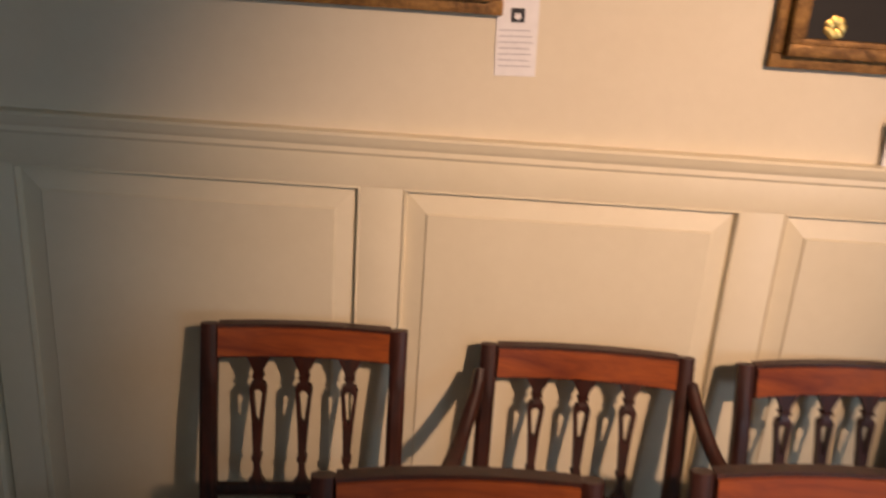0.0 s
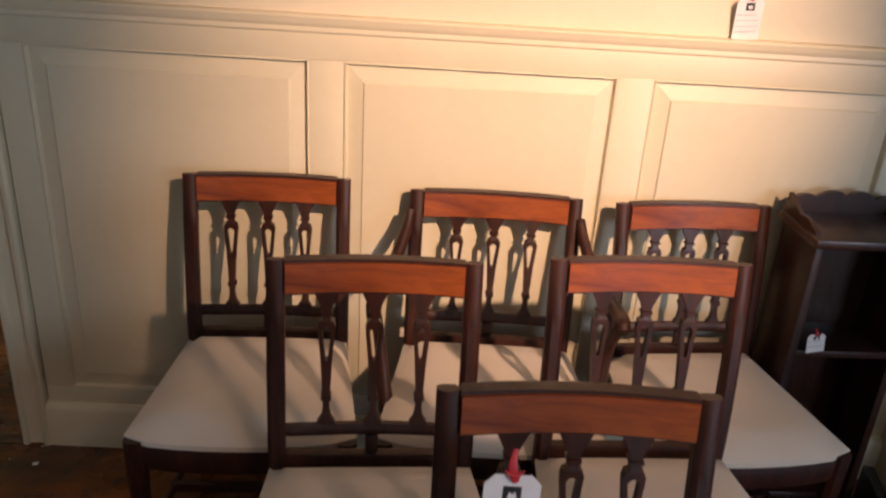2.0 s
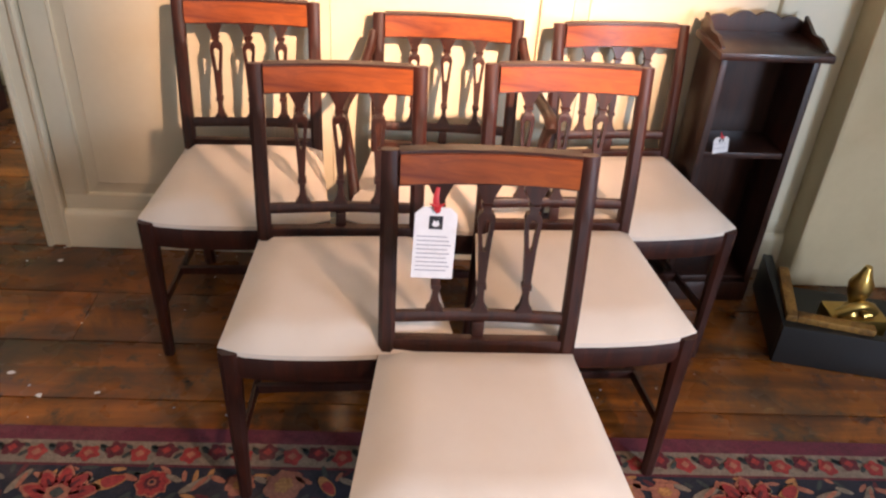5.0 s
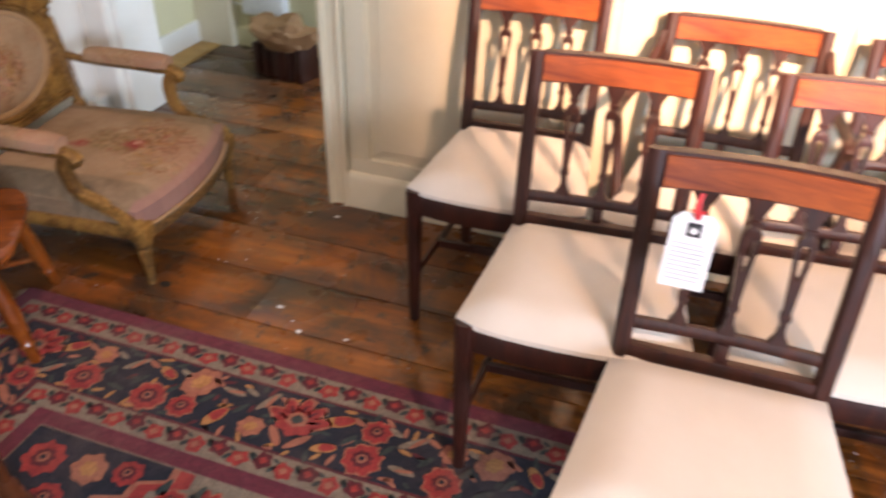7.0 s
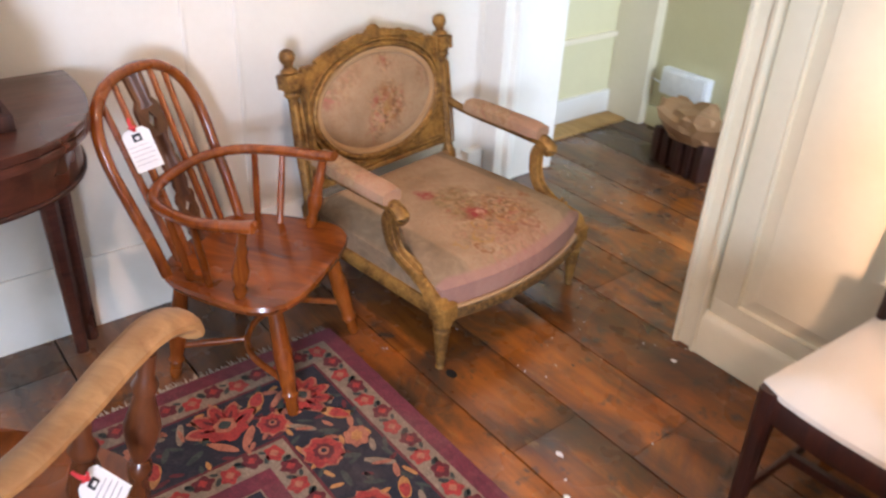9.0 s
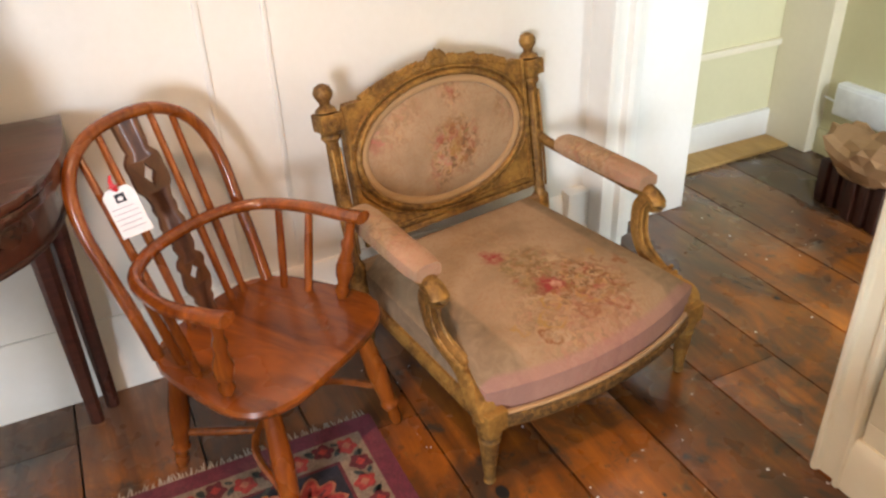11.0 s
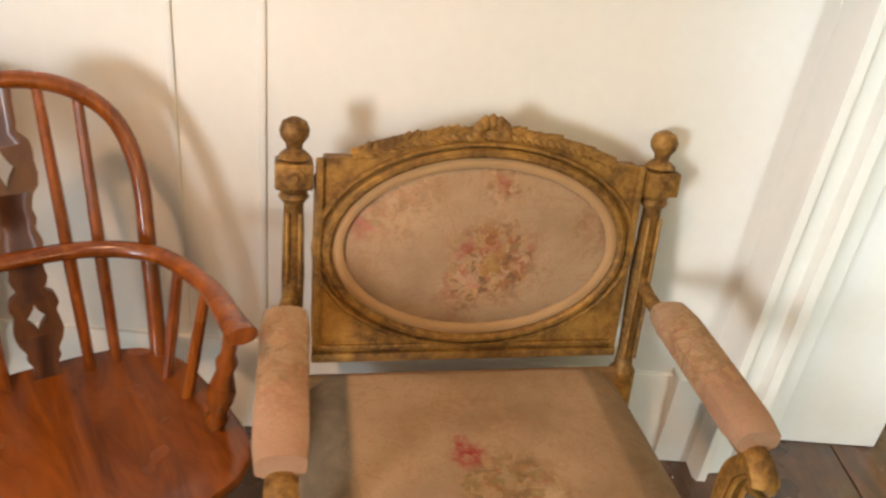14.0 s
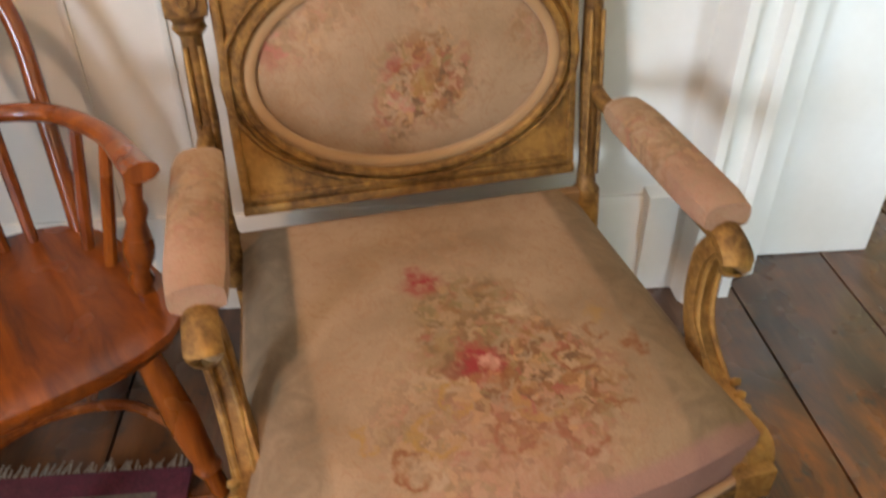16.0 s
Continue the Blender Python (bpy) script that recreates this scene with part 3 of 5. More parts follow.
chair = dining_chair()
chair.matrix_basis = pose(0.338, 1.585, 0, 0, 0, 3)
copy_thing(chair, pose(0.636, 1.105, 0.012, 0, 0, 4))
copy_thing(chair, pose(1.150, 1.165, 0.012, 0, 0, 3))
copy_thing(chair, pose(0.918, 0.705, 0.012, 0, 0, 1))
low_chair = dining_chair(top=0.825)
low_chair.matrix_basis = pose(1.395, 1.605, 0, 0, 0, 6)
armchair = dining_chair(True, 0.012, 0.825)
armchair.matrix_basis = pose(0.855, 1.60, 0, 0, 0, -1)


# ---- tags ----


def tag(name, w, h, m, ribbon=True, lines=8, label="white card price label with red ribbon"):
    """Hanging card: top edge centre at the origin, facing -y; a black square stamp and lines of small writing."""
    t = thing(name, label, "price tag", m)
    c = 0.18 * w if ribbon else 0.001
    pts = [(-w / 2, -h), (w / 2, -h), (w / 2, -c), (w / 2 - c, 0), (-w / 2 + c, 0), (-w / 2, -c)]
    part("card", prism(bmesh.new(), pts, -0.0006, 0.0006), CARD, t, "", False)
    part("stamp", B((-w * 0.16, -0.0016, -h * 0.30), (w * 0.16, -0.0007, -h * 0.12), 0), DARKINK, t, "", False)
    part("stamp_mark", prism(bmesh.new(), [(-w * 0.09, -h * 0.24), (0, -h * 0.27), (w * 0.09, -h * 0.24), (w * 0.05, -h * 0.17), (0, -h * 0.20), (-w * 0.05, -h * 0.17)], -0.0024, -0.0017), CARD, t, "", False)
    for i in range(lines):
        z = -h * (0.40 + 0.54 * i / lines)
        a = -w * 0.42
        b = w * (0.30 + 0.12 * ((i * 7) % 5) / 5)
        part("text_line", B((a, -0.0015, z - h * 0.008), (b, -0.0007, z), 0), INK, t, "", False)
    if ribbon:
        part("ribbon", sweep(bmesh.new(), [(0, 0.004, h * 0.25), (-w * 0.05, -0.004, h * 0.12), (0, -0.006, 0.0), (w * 0.03, -0.004, -h * 0.06)], [w * 0.10, w * 0.16, w * 0.20, w * 0.1], 0.004, 4, 6, (0, 1, 0)), RED, t, "bright red ribbon")
        part("bow", sweep(bmesh.new(), [(-w * 0.18, -0.006, h * 0.06), (0, -0.008, h * 0.02), (w * 0.16, -0.006, h * 0.07)], [0.002, w * 0.1, 0.002], 0.005, 4, 6, (0, 1, 0)), RED, t)
    return t


tag("price_tag", 0.073, 0.135, pose(0.813, 1.046, 0.806, -8, 2, 2), lines=9, label="white card price tag tied by red ribbon to chair splat")


# ---- gilt low armchair ----


def gilt_armchair(m):
    ch = thing("gilt_armchair", "low worn gilt carved armchair with faded floral tapestry", "armchair", m)
    beige, rose = (0.40, 0.26, 0.16), (0.27, 0.018, 0.018)
    leaf, ochre, pale, pinkish = (0.20, 0.13, 0.045), (0.36, 0.19, 0.045), (0.52, 0.36, 0.22), (0.45, 0.17, 0.12)
    brown = (0.22, 0.075, 0.02)
    seat_t = tapestry("seat_tapestry", [(0.0, 0.24, 0.11, (0.24, 0.16, 0.07), 0.45), (-0.040, 0.318, 0.034, rose, 0.95), (-0.055, 0.165, 0.028, leaf, 0.5), (-0.006, 0.152, 0.040, rose, 0.95), (0.005, 0.149, 0.016, (0.58, 0.30, 0.20), 0.8), (0.07, 0.235, 0.026, pale, 0.6), (0.175, 0.205, 0.018, ochre, 0.6), (0.02, 0.0, 0.12, pinkish, 0.22), (0.200, 0.150, 0.017, brown, 0.85), (0.212, 0.128, 0.015, brown, 0.85), (-0.036, 0.146, 0.020, (0.20, 0.075, 0.03), 0.75)], 0.205,
                      [(0.01, 0.21, 0.11, 0.85), (0.06, 0.12, 0.13, 0.85), (0.01, 0.265, 0.08, 0.6), (-0.01, 0.05, 0.19, 0.55), (0.0, 0.40, 0.08, 0.25)],
                      [(0.118, 0.135, 0.024, brown), (0.165, 0.175, 0.015, brown), (-0.085, 0.055, 0.026, ochre), (-0.12, 0.02, 0.022, brown), (0.085, 0.025, 0.030, brown), (0.05, 0.075, 0.026, ochre), (0.0, 0.035, 0.022, brown), (0.035, 0.112, 0.022, brown), (-0.05, 0.10, 0.020, ochre), (0.145, 0.07, 0.022, brown), (-0.16, 0.07, 0.016, ochre)])
    back_t = tapestry("back_tapestry", [(-0.03, 0.005, 0.020, rose, 0.5), (0.015, 0.01, 0.018, rose, 0.5), (0.025, -0.03, 0.024, ochre, 0.5), (-0.045, -0.078, 0.018, rose, 0.4), (-0.20, 0.03, 0.020, rose, 0.35), (0.03, 0.118, 0.018, rose, 0.4)], 0.0,
                      [(0.025, -0.02, 0.095, 0.9), (-0.03, -0.08, 0.05, 0.6), (0.03, 0.115, 0.05, 0.5), (-0.16, 0.06, 0.06, 0.4), (0.19, 0.03, 0.05, 0.45), (-0.10, 0.10, 0.05, 0.35)],
                      [(0.07, -0.03, 0.018, brown), (-0.01, -0.055, 0.016, pinkish), (-0.19, 0.05, 0.016, pinkish), (0.05, 0.11, 0.014, brown)])
    pad_t = tapestry("arm_tapestry", [(0.33, 0.22, 0.09, pinkish, 0.30), (-0.31, 0.22, 0.09, pinkish, 0.30), (0.0, -0.05, 0.28, pinkish, 0.25)], 0.0,
                     [(0.335, 0.34, 0.12, 0.55), (-0.31, 0.34, 0.12, 0.45)])
    fw, bw, depth = 0.312, 0.284, 0.51
    # seat
    bm = bmesh.new()
    n, k = 14, 14
    grid = []
    for i in range(n + 1):
        v = i / n
        row = []
        for j in range(k + 1):
            u = -1 + 2 * j / k
            w = fw + (bw - fw) * v
            y = -0.03 - 0.055 * (1 - u * u) * (1 - v) ** 1.5 + 0.03 + v * (depth + 0.006)
            edge = max(0, min(1, (1 - abs(u)) * w / 0.05, v * depth / 0.05))
            z = 0.254 + 0.036 * math.sqrt(1 - (1 - edge) ** 2) + 0.016 * (1 - u * u) * math.sin(math.pi * v) + 0.018 * v
            row.append(bm.verts.new((u * w, y, z)))
        grid.append(row)
    for a, c in zip(grid, grid[1:]):
        for j in range(k):
            bm.faces.new((a[j], a[j + 1], c[j + 1], c[j]))
    ext = bmesh.ops.extrude_edge_only(bm, edges=[e for e in bm.edges if e.is_boundary])
    bmesh.ops.translate(bm, vec=(0, 0, -0.062), verts=[v for v in ext["geom"] if isinstance(v, bmesh.types.BMVert)])
    part("seat", bm, seat_t, ch, "faded beige tapestry seat with red roses")
    front = [(u * fw, -0.055 * (1 - u * u) - 0.004, 0.186) for u in (-1, -0.6, -0.2, 0.2, 0.6, 1)]
    part("front_rail", sweep(bmesh.new(), [(x, y, 0.178) for x, y, z in front], 0.028, 0.030, 5, 10, (0, 0, 1), True), DARKGILT, ch)
    part("front_bead", sweep(bmesh.new(), [(x, y - 0.010, 0.186) for x, y, z in front], 0.008, 0.008, 5, 8), GILT, ch)
    part("piping", sweep(bmesh.new(), [(x, y - 0.004, 0.197) for x, y, z in front], 0.012, 0.011, 5, 8), BRAID, ch, "worn tan seat piping")
    for s in (-1, 1):
        part("side_rail", sweep(bmesh.new(), [(s * fw, 0, 0.186), (s * bw, depth, 0.186)], 0.028, 0.045, 1, 8, (0, 0, 1), True, False), GILT, ch)
        part("leg", turned(bmesh.new(), (s * (fw - 0.008), 0.0, 0), (s * (fw - 0.008), 0.0, 0.17), [(0.010, 0), (0.014, 0.04), (0.011, 0.10), (0.013, 0.14), (0.022, 0.70), (0.025, 0.76), (0.018, 0.80), (0.027, 0.86), (0.028, 1.0)]), GILT, ch)
        part("leg_block", B((s * (fw - 0.008) - 0.026, -0.030, 0.163), (s * (fw - 0.008) + 0.026, 0.026, 0.214), 0.004), GILT, ch)
        part("rear_leg", sweep(bmesh.new(), [(s * bw, depth + 0.04, 0), (s * bw, depth, 0.18), (s * bw, depth, 0.21)], [0.026, 0.036, 0.038], [0.026, 0.036, 0.038], 4, 8, (0, 1, 0), True), GILT, ch)
    part("rear_rail", B((-bw, depth + 0.004, 0.165), (bw, depth + 0.024, 0.300), 0.004), KRAFT, ch, "bare dull brown rear seat rail")
    # back: leaning plane
    lean = Matrix.Translation((0, depth + 0.012, 0.215)) @ Matrix.Rotation(radians(-9), 4, "X")

    def leaning(bm):
        bmesh.ops.transform(bm, matrix=lean, verts=bm.verts)
        return bm
    px, fx = 0.302, 0.271
    for s in (-1, 1):
        part("back_post", leaning(turned(bmesh.new(), (s * px, 0, 0.0), (s * px, 0, 0.435), [(0.024, 0), (0.024, 0.18), (0.017, 0.2), (0.014, 0.28), (0.018, 0.62), (0.015, 0.90), (0.021, 0.93), (0.021, 1.0)])), GILT, ch)
        part("post_block", leaning(B((s * px - 0.029, -0.027, 0.420), (s * px + 0.029, 0.027, 0.462), 0.005)), GILT, ch)
        part("post_collar", leaning(turned(bmesh.new(), (s * px, 0, 0.396), (s * px, 0, 0.422), [(0.018, 0), (0.024, 0.3), (0.021, 0.6), (0.027, 1.0)])), GILT, ch)
        part("rosette", leaning(lathe(bmesh.new(), [(0.017, 0), (0.016, 0.004), (0.008, 0.005), (0.006, 0.009)], 12, Matrix.Translation((s * px, -0.026, 0.441)) @ Matrix.Rotation(radians(90), 4, "X"))), GILT, ch)
        part("finial", leaning(turned(bmesh.new(), (s * px, 0, 0.466), (s * px, 0, 0.528), [(0.026, 0), (0.022, 0.10), (0.012, 0.22), (0.013, 0.34), (0.021, 0.52), (0.023, 0.70), (0.018, 0.9), (0.006, 1.0)])), GILT, ch)
    # frame board with an oval hole
    bm = bmesh.new()
    cz, rx, rz = 0.322, 0.240, 0.154
    outer, inner = [], []
    seg = 48
    for i in range(seg):
        a = 2 * math.pi * i / seg
        c, s = math.cos(a), math.sin(a)
        f = min(fx / max(abs(c), 1e-6), 1e9)
        hz = 0.20 if s < 0 else 0.148 + 0.052 * max(0, 1 - (abs(c) / 0.80) ** 2) if abs(c) < 0.80 else 0.148
        g = hz / max(abs(s), 1e-6)
        r = min(f, g)
        outer.append((c * r, cz + s * r))
        inner.append((c * rx, cz + s * rz))
    for y in (-0.012, 0.014):
        vo = [bm.verts.new((x, y, z)) for x, z in outer]
        vi = [bm.verts.new((x, y, z)) for x, z in inner]
        for i in range(seg):
            j = (i + 1) % seg
            bm.faces.new((vo[i], vo[j], vi[j], vi[i]))
        if y < 0:
            fo, fi = vo, vi
    for i in range(seg):
        j = (i + 1) % seg
        bm.faces.new((fo[i], fo[j], vo[j], vo[i]))
        bm.faces.new((fi[i], fi[j], vi[j], vi[i]))
    part("back_frame", leaning(bm), GILT, ch)

    def ring(ax, az, y, w, h):
        pts = [(ax * math.cos(2 * math.pi * i / 40), y, cz + az * math.sin(2 * math.pi * i / 40)) for i in range(41)]
        return leaning(sweep(bmesh.new(), pts, w, h, 1, 8, (0, 1, 0), False, False))
    part("oval_moulding", ring(rx + 0.010, rz + 0.010, -0.016, 0.016, 0.018), GILT, ch)
    part("oval_bead", ring(rx + 0.030, rz + 0.024, -0.014, 0.010, 0.012), GILT, ch)
    part("oval_piping", ring(rx - 0.006, rz - 0.006, -0.012, 0.020, 0.012), BRAID, ch, "worn tan braid round oval back")
    # padded oval; its mesh lies in its own plane so that the needlework follows it
    bm = bmesh.new()
    rings = []
    for q in range(1, 8):
        t = q / 7
        rings.append([bm.verts.new((rx * t * math.cos(2 * math.pi * i / 40), rz * t * math.sin(2 * math.pi * i / 40), 0.022 * (1 - t ** 3))) for i in range(40)])
    bm.faces.new(rings[0])
    for a, c in zip(rings, rings[1:]):
        for i in range(40):
            bm.faces.new((a[i], a[(i + 1) % 40], c[(i + 1) % 40], c[i]))
    oval = part("oval_back_pad", bm, back_t, ch, "faded floral tapestry oval back")
    oval.matrix_basis = lean @ Matrix.Translation((0, -0.004, cz)) @ Matrix.Rotation(radians(90), 4, "X")
    # crest carving and lower mouldings
    bm = bmesh.new()
    for i in range(-17, 18):
        u = i / 17
        for row, drop in ((0, 0.0), (1, 0.013)):
            z = cz + 0.160 - drop + 0.040 * (1 - u * u)
            r = 0.0065 + 0.003 * (1 - abs(u)) + 0.0015 * math.sin(i * 2.3 + row)
            bmesh.ops.create_icosphere(bm, subdivisions=1, radius=r, matrix=Matrix.Translation(((u + row / 34) * 0.205, -0.011, z + 0.002 * math.sin(i * 5 + row))) @ Matrix.Rotation(0.6 * u + (0.5 if row else -0.5), 4, "Y") @ Matrix.Diagonal((1.5, 0.8, 0.7, 1)))
    for i in range(7):
        a = math.pi * i / 6
        bmesh.ops.create_icosphere(bm, subdivisions=1, radius=0.011, matrix=Matrix.Translation((0.024 * math.cos(a), -0.016, cz + 0.194 + 0.020 * math.sin(a))) @ Matrix.Diagonal((0.9, 0.8, 1.2, 1)))
    tagged(part("crest_carving", leaning(bm), GILT, ch, "carved gilt flower crest"), kind="stuff")
    part("crest_moulding", leaning(sweep(bmesh.new(), [(u * 0.215, -0.004, cz + 0.150 + 0.042 * (1 - u * u)) for u in (-1, -0.75, -0.5, -0.25, 0, 0.25, 0.5, 0.75, 1)], 0.022, 0.022, 4, 8, (0, 1, 0))), GILT, ch)
    part("lower_moulding", leaning(B((-fx, -0.022, 0.118), (fx, -0.008, 0.134), 0.004)), GILT, ch)
    part("upper_bead", leaning(B((-fx, -0.018, 0.140), (fx, -0.009, 0.148), 0.003)), GILT, ch)
    for s in (-1, 1):
        part("side_moulding", leaning(B((s * (fx - 0.007) - 0.006, -0.019, 0.13), (s * (fx - 0.007) + 0.006, -0.010, 0.47), 0.003)), GILT, ch)
    # arms
    for s in (-1, 1):
        ax = 0.322
        up = 0.024
        part("arm", sweep(bmesh.new(), [(s * px, depth + 0.055, 0.475), (s * (px + 0.006), depth + 0.015, 0.435 + up), (s * (px + 0.02), depth - 0.06, 0.418 + up), (s * ax, 0.30, 0.412 + up), (s * ax, 0.21, 0.408 + up), (s * ax, 0.165, 0.412 + up), (s * ax, 0.135, 0.392 + up), (s * ax, 0.148, 0.372 + up)], [0.026, 0.026, 0.03, 0.034, 0.036, 0.042, 0.046, 0.03], [0.03, 0.026, 0.024, 0.024, 0.028, 0.036, 0.036, 0.02], 6, 10), GILT, ch)
        bm = bmesh.new()
        rings = []
        for i in range(9):
            v = i / 8
            y = 0.172 + 0.292 * v
            x = ax + (px + 0.012 - ax) * v ** 1.5
            end = math.sqrt(max(0.0, 1 - (2 * abs(v - 0.5)) ** 8))
            ring = []
            for q in range(16):
                a = 2 * math.pi * (q + 0.5) / 16
                ca, sa = math.cos(a), math.sin(a)
                k4 = 1 / (ca ** 4 + sa ** 4) ** 0.25
                ring.append(bm.verts.new((s * x + 0.036 * ca * k4 * (0.88 + 0.12 * end), y, 0.434 + up + 0.012 * v + 0.021 * sa * k4 * (0.8 + 0.2 * end) + (0.005 * (1 - ca * ca) if sa > 0 else 0))))
            rings.append(ring)
        for a, c in zip(rings, rings[1:]):
            for q in range(16):
                bm.faces.new((a[q], a[(q + 1) % 16], c[(q + 1) % 16], c[q]))
        bm.faces.new(rings[0][::-1])
        bm.faces.new(rings[-1])
        part("arm_pad", bm, pad_t, ch, "faded pink tapestry arm pad")
        part("arm_support", sweep(bmesh.new(), [(s * ax, 0.165, 0.405 + up), (s * (ax - 0.004), 0.185, 0.36 + up), (s * (ax - 0.012), 0.165, 0.305), (s * (ax - 0.022), 0.09, 0.255), (s * (fw + 0.004), 0.02, 0.225), (s * fw, 0.0, 0.195)], [0.042, 0.040, 0.038, 0.040, 0.046, 0.050], [0.028, 0.026, 0.024, 0.030, 0.036, 0.038], 6, 10, (0, 1, 0), True), GILT, ch)
        for off in (-0.010, 0.010):
            part("fluting", sweep(bmesh.new(), [(s * ax + off, 0.150, 0.400 + up), (s * (ax - 0.004) + off, 0.168, 0.36 + up), (s * (ax - 0.012) + off, 0.150, 0.308), (s * (ax - 0.022) + off, 0.075, 0.262)], 0.008, 0.008, 6, 6, (0, 1, 0)), GILT, ch)
            part("fluting", leaning(sweep(bmesh.new(), [(s * px + off, -0.017, 0.11), (s * px + off, -0.019, 0.25), (s * px + off, -0.016, 0.38)], 0.007, 0.007, 4, 6, (0, 1, 0))), GILT, ch)
        bm = bmesh.new()
        for i in range(6):
            bmesh.ops.create_icosphere(bm, subdivisions=1, radius=0.013 - 0.001 * i, matrix=Matrix.Translation((s * (fw + 0.004), 0.0 + 0.014 * i, 0.222 + 0.010 * i)) @ Matrix.Diagonal((1.1, 0.8, 1, 1)))
        tagged(part("leaf_carving", bm, GILT, ch), kind="stuff")
    return ch


gilt_armchair(pose(-0.735, 1.743, 0, 0, 0, 99.5))


# ---- Windsor armchair ----


def windsor(m):
    ch = thing("windsor_armchair", "low polished yew Windsor armchair with pierced splat", "armchair", m)
    sz = 0.325
    # seat outline, front is -y
    def outline(f):
        pts = []
        for i in range(36):
            a = 2 * math.pi * i / 36
            c, s = math.cos(a), math.sin(a)
            r = 1 / (abs(c) ** 3.6 + abs(s) ** 3.6) ** (1 / 3.6)
            w = 0.215 - 0.025 * s
            pts.append((c * r * w * f, s * r * 0.195 * f))
        return pts
    bm = bmesh.new()
    rings = []
    for f, z in ((0.88, sz - 0.034), (0.97, sz - 0.026), (1.0, sz - 0.012), (0.985, sz - 0.002), (0.93, sz), (0.75, sz - 0.004), (0.45, sz - 0.010)):
        rings.append([bm.verts.new((x, y, z + (0.004 * (1 - abs(x) / 0.2) if f < 0.9 and y < -0.1 else 0))) for x, y in outline(f)])
    for a, c in zip(rings, rings[1:]):
        for i in range(36):
            bm.faces.new((a[i], a[(i + 1) % 36], c[(i + 1) % 36], c[i]))
    bm.faces.new(rings[0][::-1])
    bm.faces.new(rings[-1])
    part("seat", bm, YEWSEAT, ch, "saddled elm seat, orange brown polish")
    for sx, sy, fx, fy in ((-1, -1, 0.185, -0.180), (1, -1, 0.185, -0.180), (-1, 1, 0.160, 0.175), (1, 1, 0.160, 0.175)):
        top = (sx * 0.145, sy * 0.125, sz - 0.03)
        part("leg", turned(bmesh.new(), (sx * fx, fy, 0), top, [(0.012, 0), (0.016, 0.06), (0.015, 0.14), (0.022, 0.2), (0.017, 0.24), (0.020, 0.30), (0.024, 0.55), (0.020, 0.8), (0.017, 1.0)]), YEW, ch)
    part("crinoline_stretcher", sweep(bmesh.new(), [(-0.18, -0.155, 0.10), (-0.12, -0.03, 0.11), (0, 0.02, 0.11), (0.12, -0.03, 0.11), (0.18, -0.155, 0.10)], 0.018, 0.018, 6, 8), YEW, ch)
    for s in (-1, 1):
        part("stretcher", turned(bmesh.new(), (s * 0.075, 0.0, 0.11), (s * 0.155, 0.16, 0.10), [(0.008, 0), (0.011, 0.5), (0.008, 1)]), YEW, ch)
    # arm bow
    az = 0.515
    arm = [(-0.203, -0.126, az + 0.014), (-0.207, -0.07, az + 0.006), (-0.210, 0.03, az), (-0.175, 0.135, az), (-0.10, 0.19, az), (0, 0.205, az), (0.10, 0.19, az), (0.175, 0.135, az), (0.210, 0.03, az), (0.207, -0.07, az + 0.006), (0.203, -0.126, az + 0.014)]
    part("arm_bow", sweep(bmesh.new(), arm, [0.044, 0.038, 0.032, 0.03, 0.03, 0.03, 0.03, 0.03, 0.032, 0.038, 0.044], 0.026, 6, 10), YEW, ch)
    # hoop
    hoop = [(-0.165, 0.145, sz - 0.005), (-0.172, 0.175, 0.42), (-0.178, 0.205, 0.50), (-0.184, 0.243, 0.608), (-0.160, 0.273, 0.692), (-0.094, 0.291, 0.743), (0, 0.296, 0.757), (0.094, 0.291, 0.743), (0.160, 0.273, 0.692), (0.184, 0.243, 0.608), (0.178, 0.205, 0.50), (0.172, 0.175, 0.42), (0.165, 0.145, sz - 0.005)]
    part("hoop", sweep(bmesh.new(), hoop, 0.027, 0.030, 6, 10, (0, 1, 0)), YEW, ch)
    stick = [(0.0085, 0), (0.010, 0.4), (0.0075, 1.0)]
    for s in (-1, 1):
        for x0, x1, z1 in ((0.060, 0.065, 0.744), (0.100, 0.118, 0.724)):
            part("long_stick", turned(bmesh.new(), (s * x0, 0.155, sz - 0.005), (s * x1, 0.291, z1), stick, 8), YEW, ch)
        for a, b in (((0.158, 0.085), (0.194, 0.100)), ((0.170, 0.025), (0.209, 0.025))):
            part("short_stick", turned(bmesh.new(), (s * a[0], a[1], sz - 0.005), (s * b[0], b[1], az), [(0.009, 0), (0.010, 0.4), (0.008, 1)], 8), YEW, ch)
        part("arm_post", turned(bmesh.new(), (s * 0.182, -0.06, sz - 0.005), (s * 0.200, -0.095, az), [(0.011, 0), (0.018, 0.12), (0.012, 0.2), (0.020, 0.32), (0.021, 0.42), (0.012, 0.62), (0.016, 0.72), (0.010, 0.8), (0.012, 1)]), YEW, ch)
    # pierced splat in two lengths, above and below the arm bow
    def splat(z0, z1, y0, y1, wave):
        bm = bmesh.new()
        n = 44
        rows = []
        for i in range(n + 1):
            v = i / n
            w = float(np.interp(v, wave[0], wave[1]))
            k = abs(v - 0.52) / 0.12
            gap = 0.015 * (1 - k) ** 1.6 if k < 1 else 0.0
            z, y = z0 + (z1 - z0) * v, y0 + (y1 - y0) * v
            rows.append((w, gap, y, z))
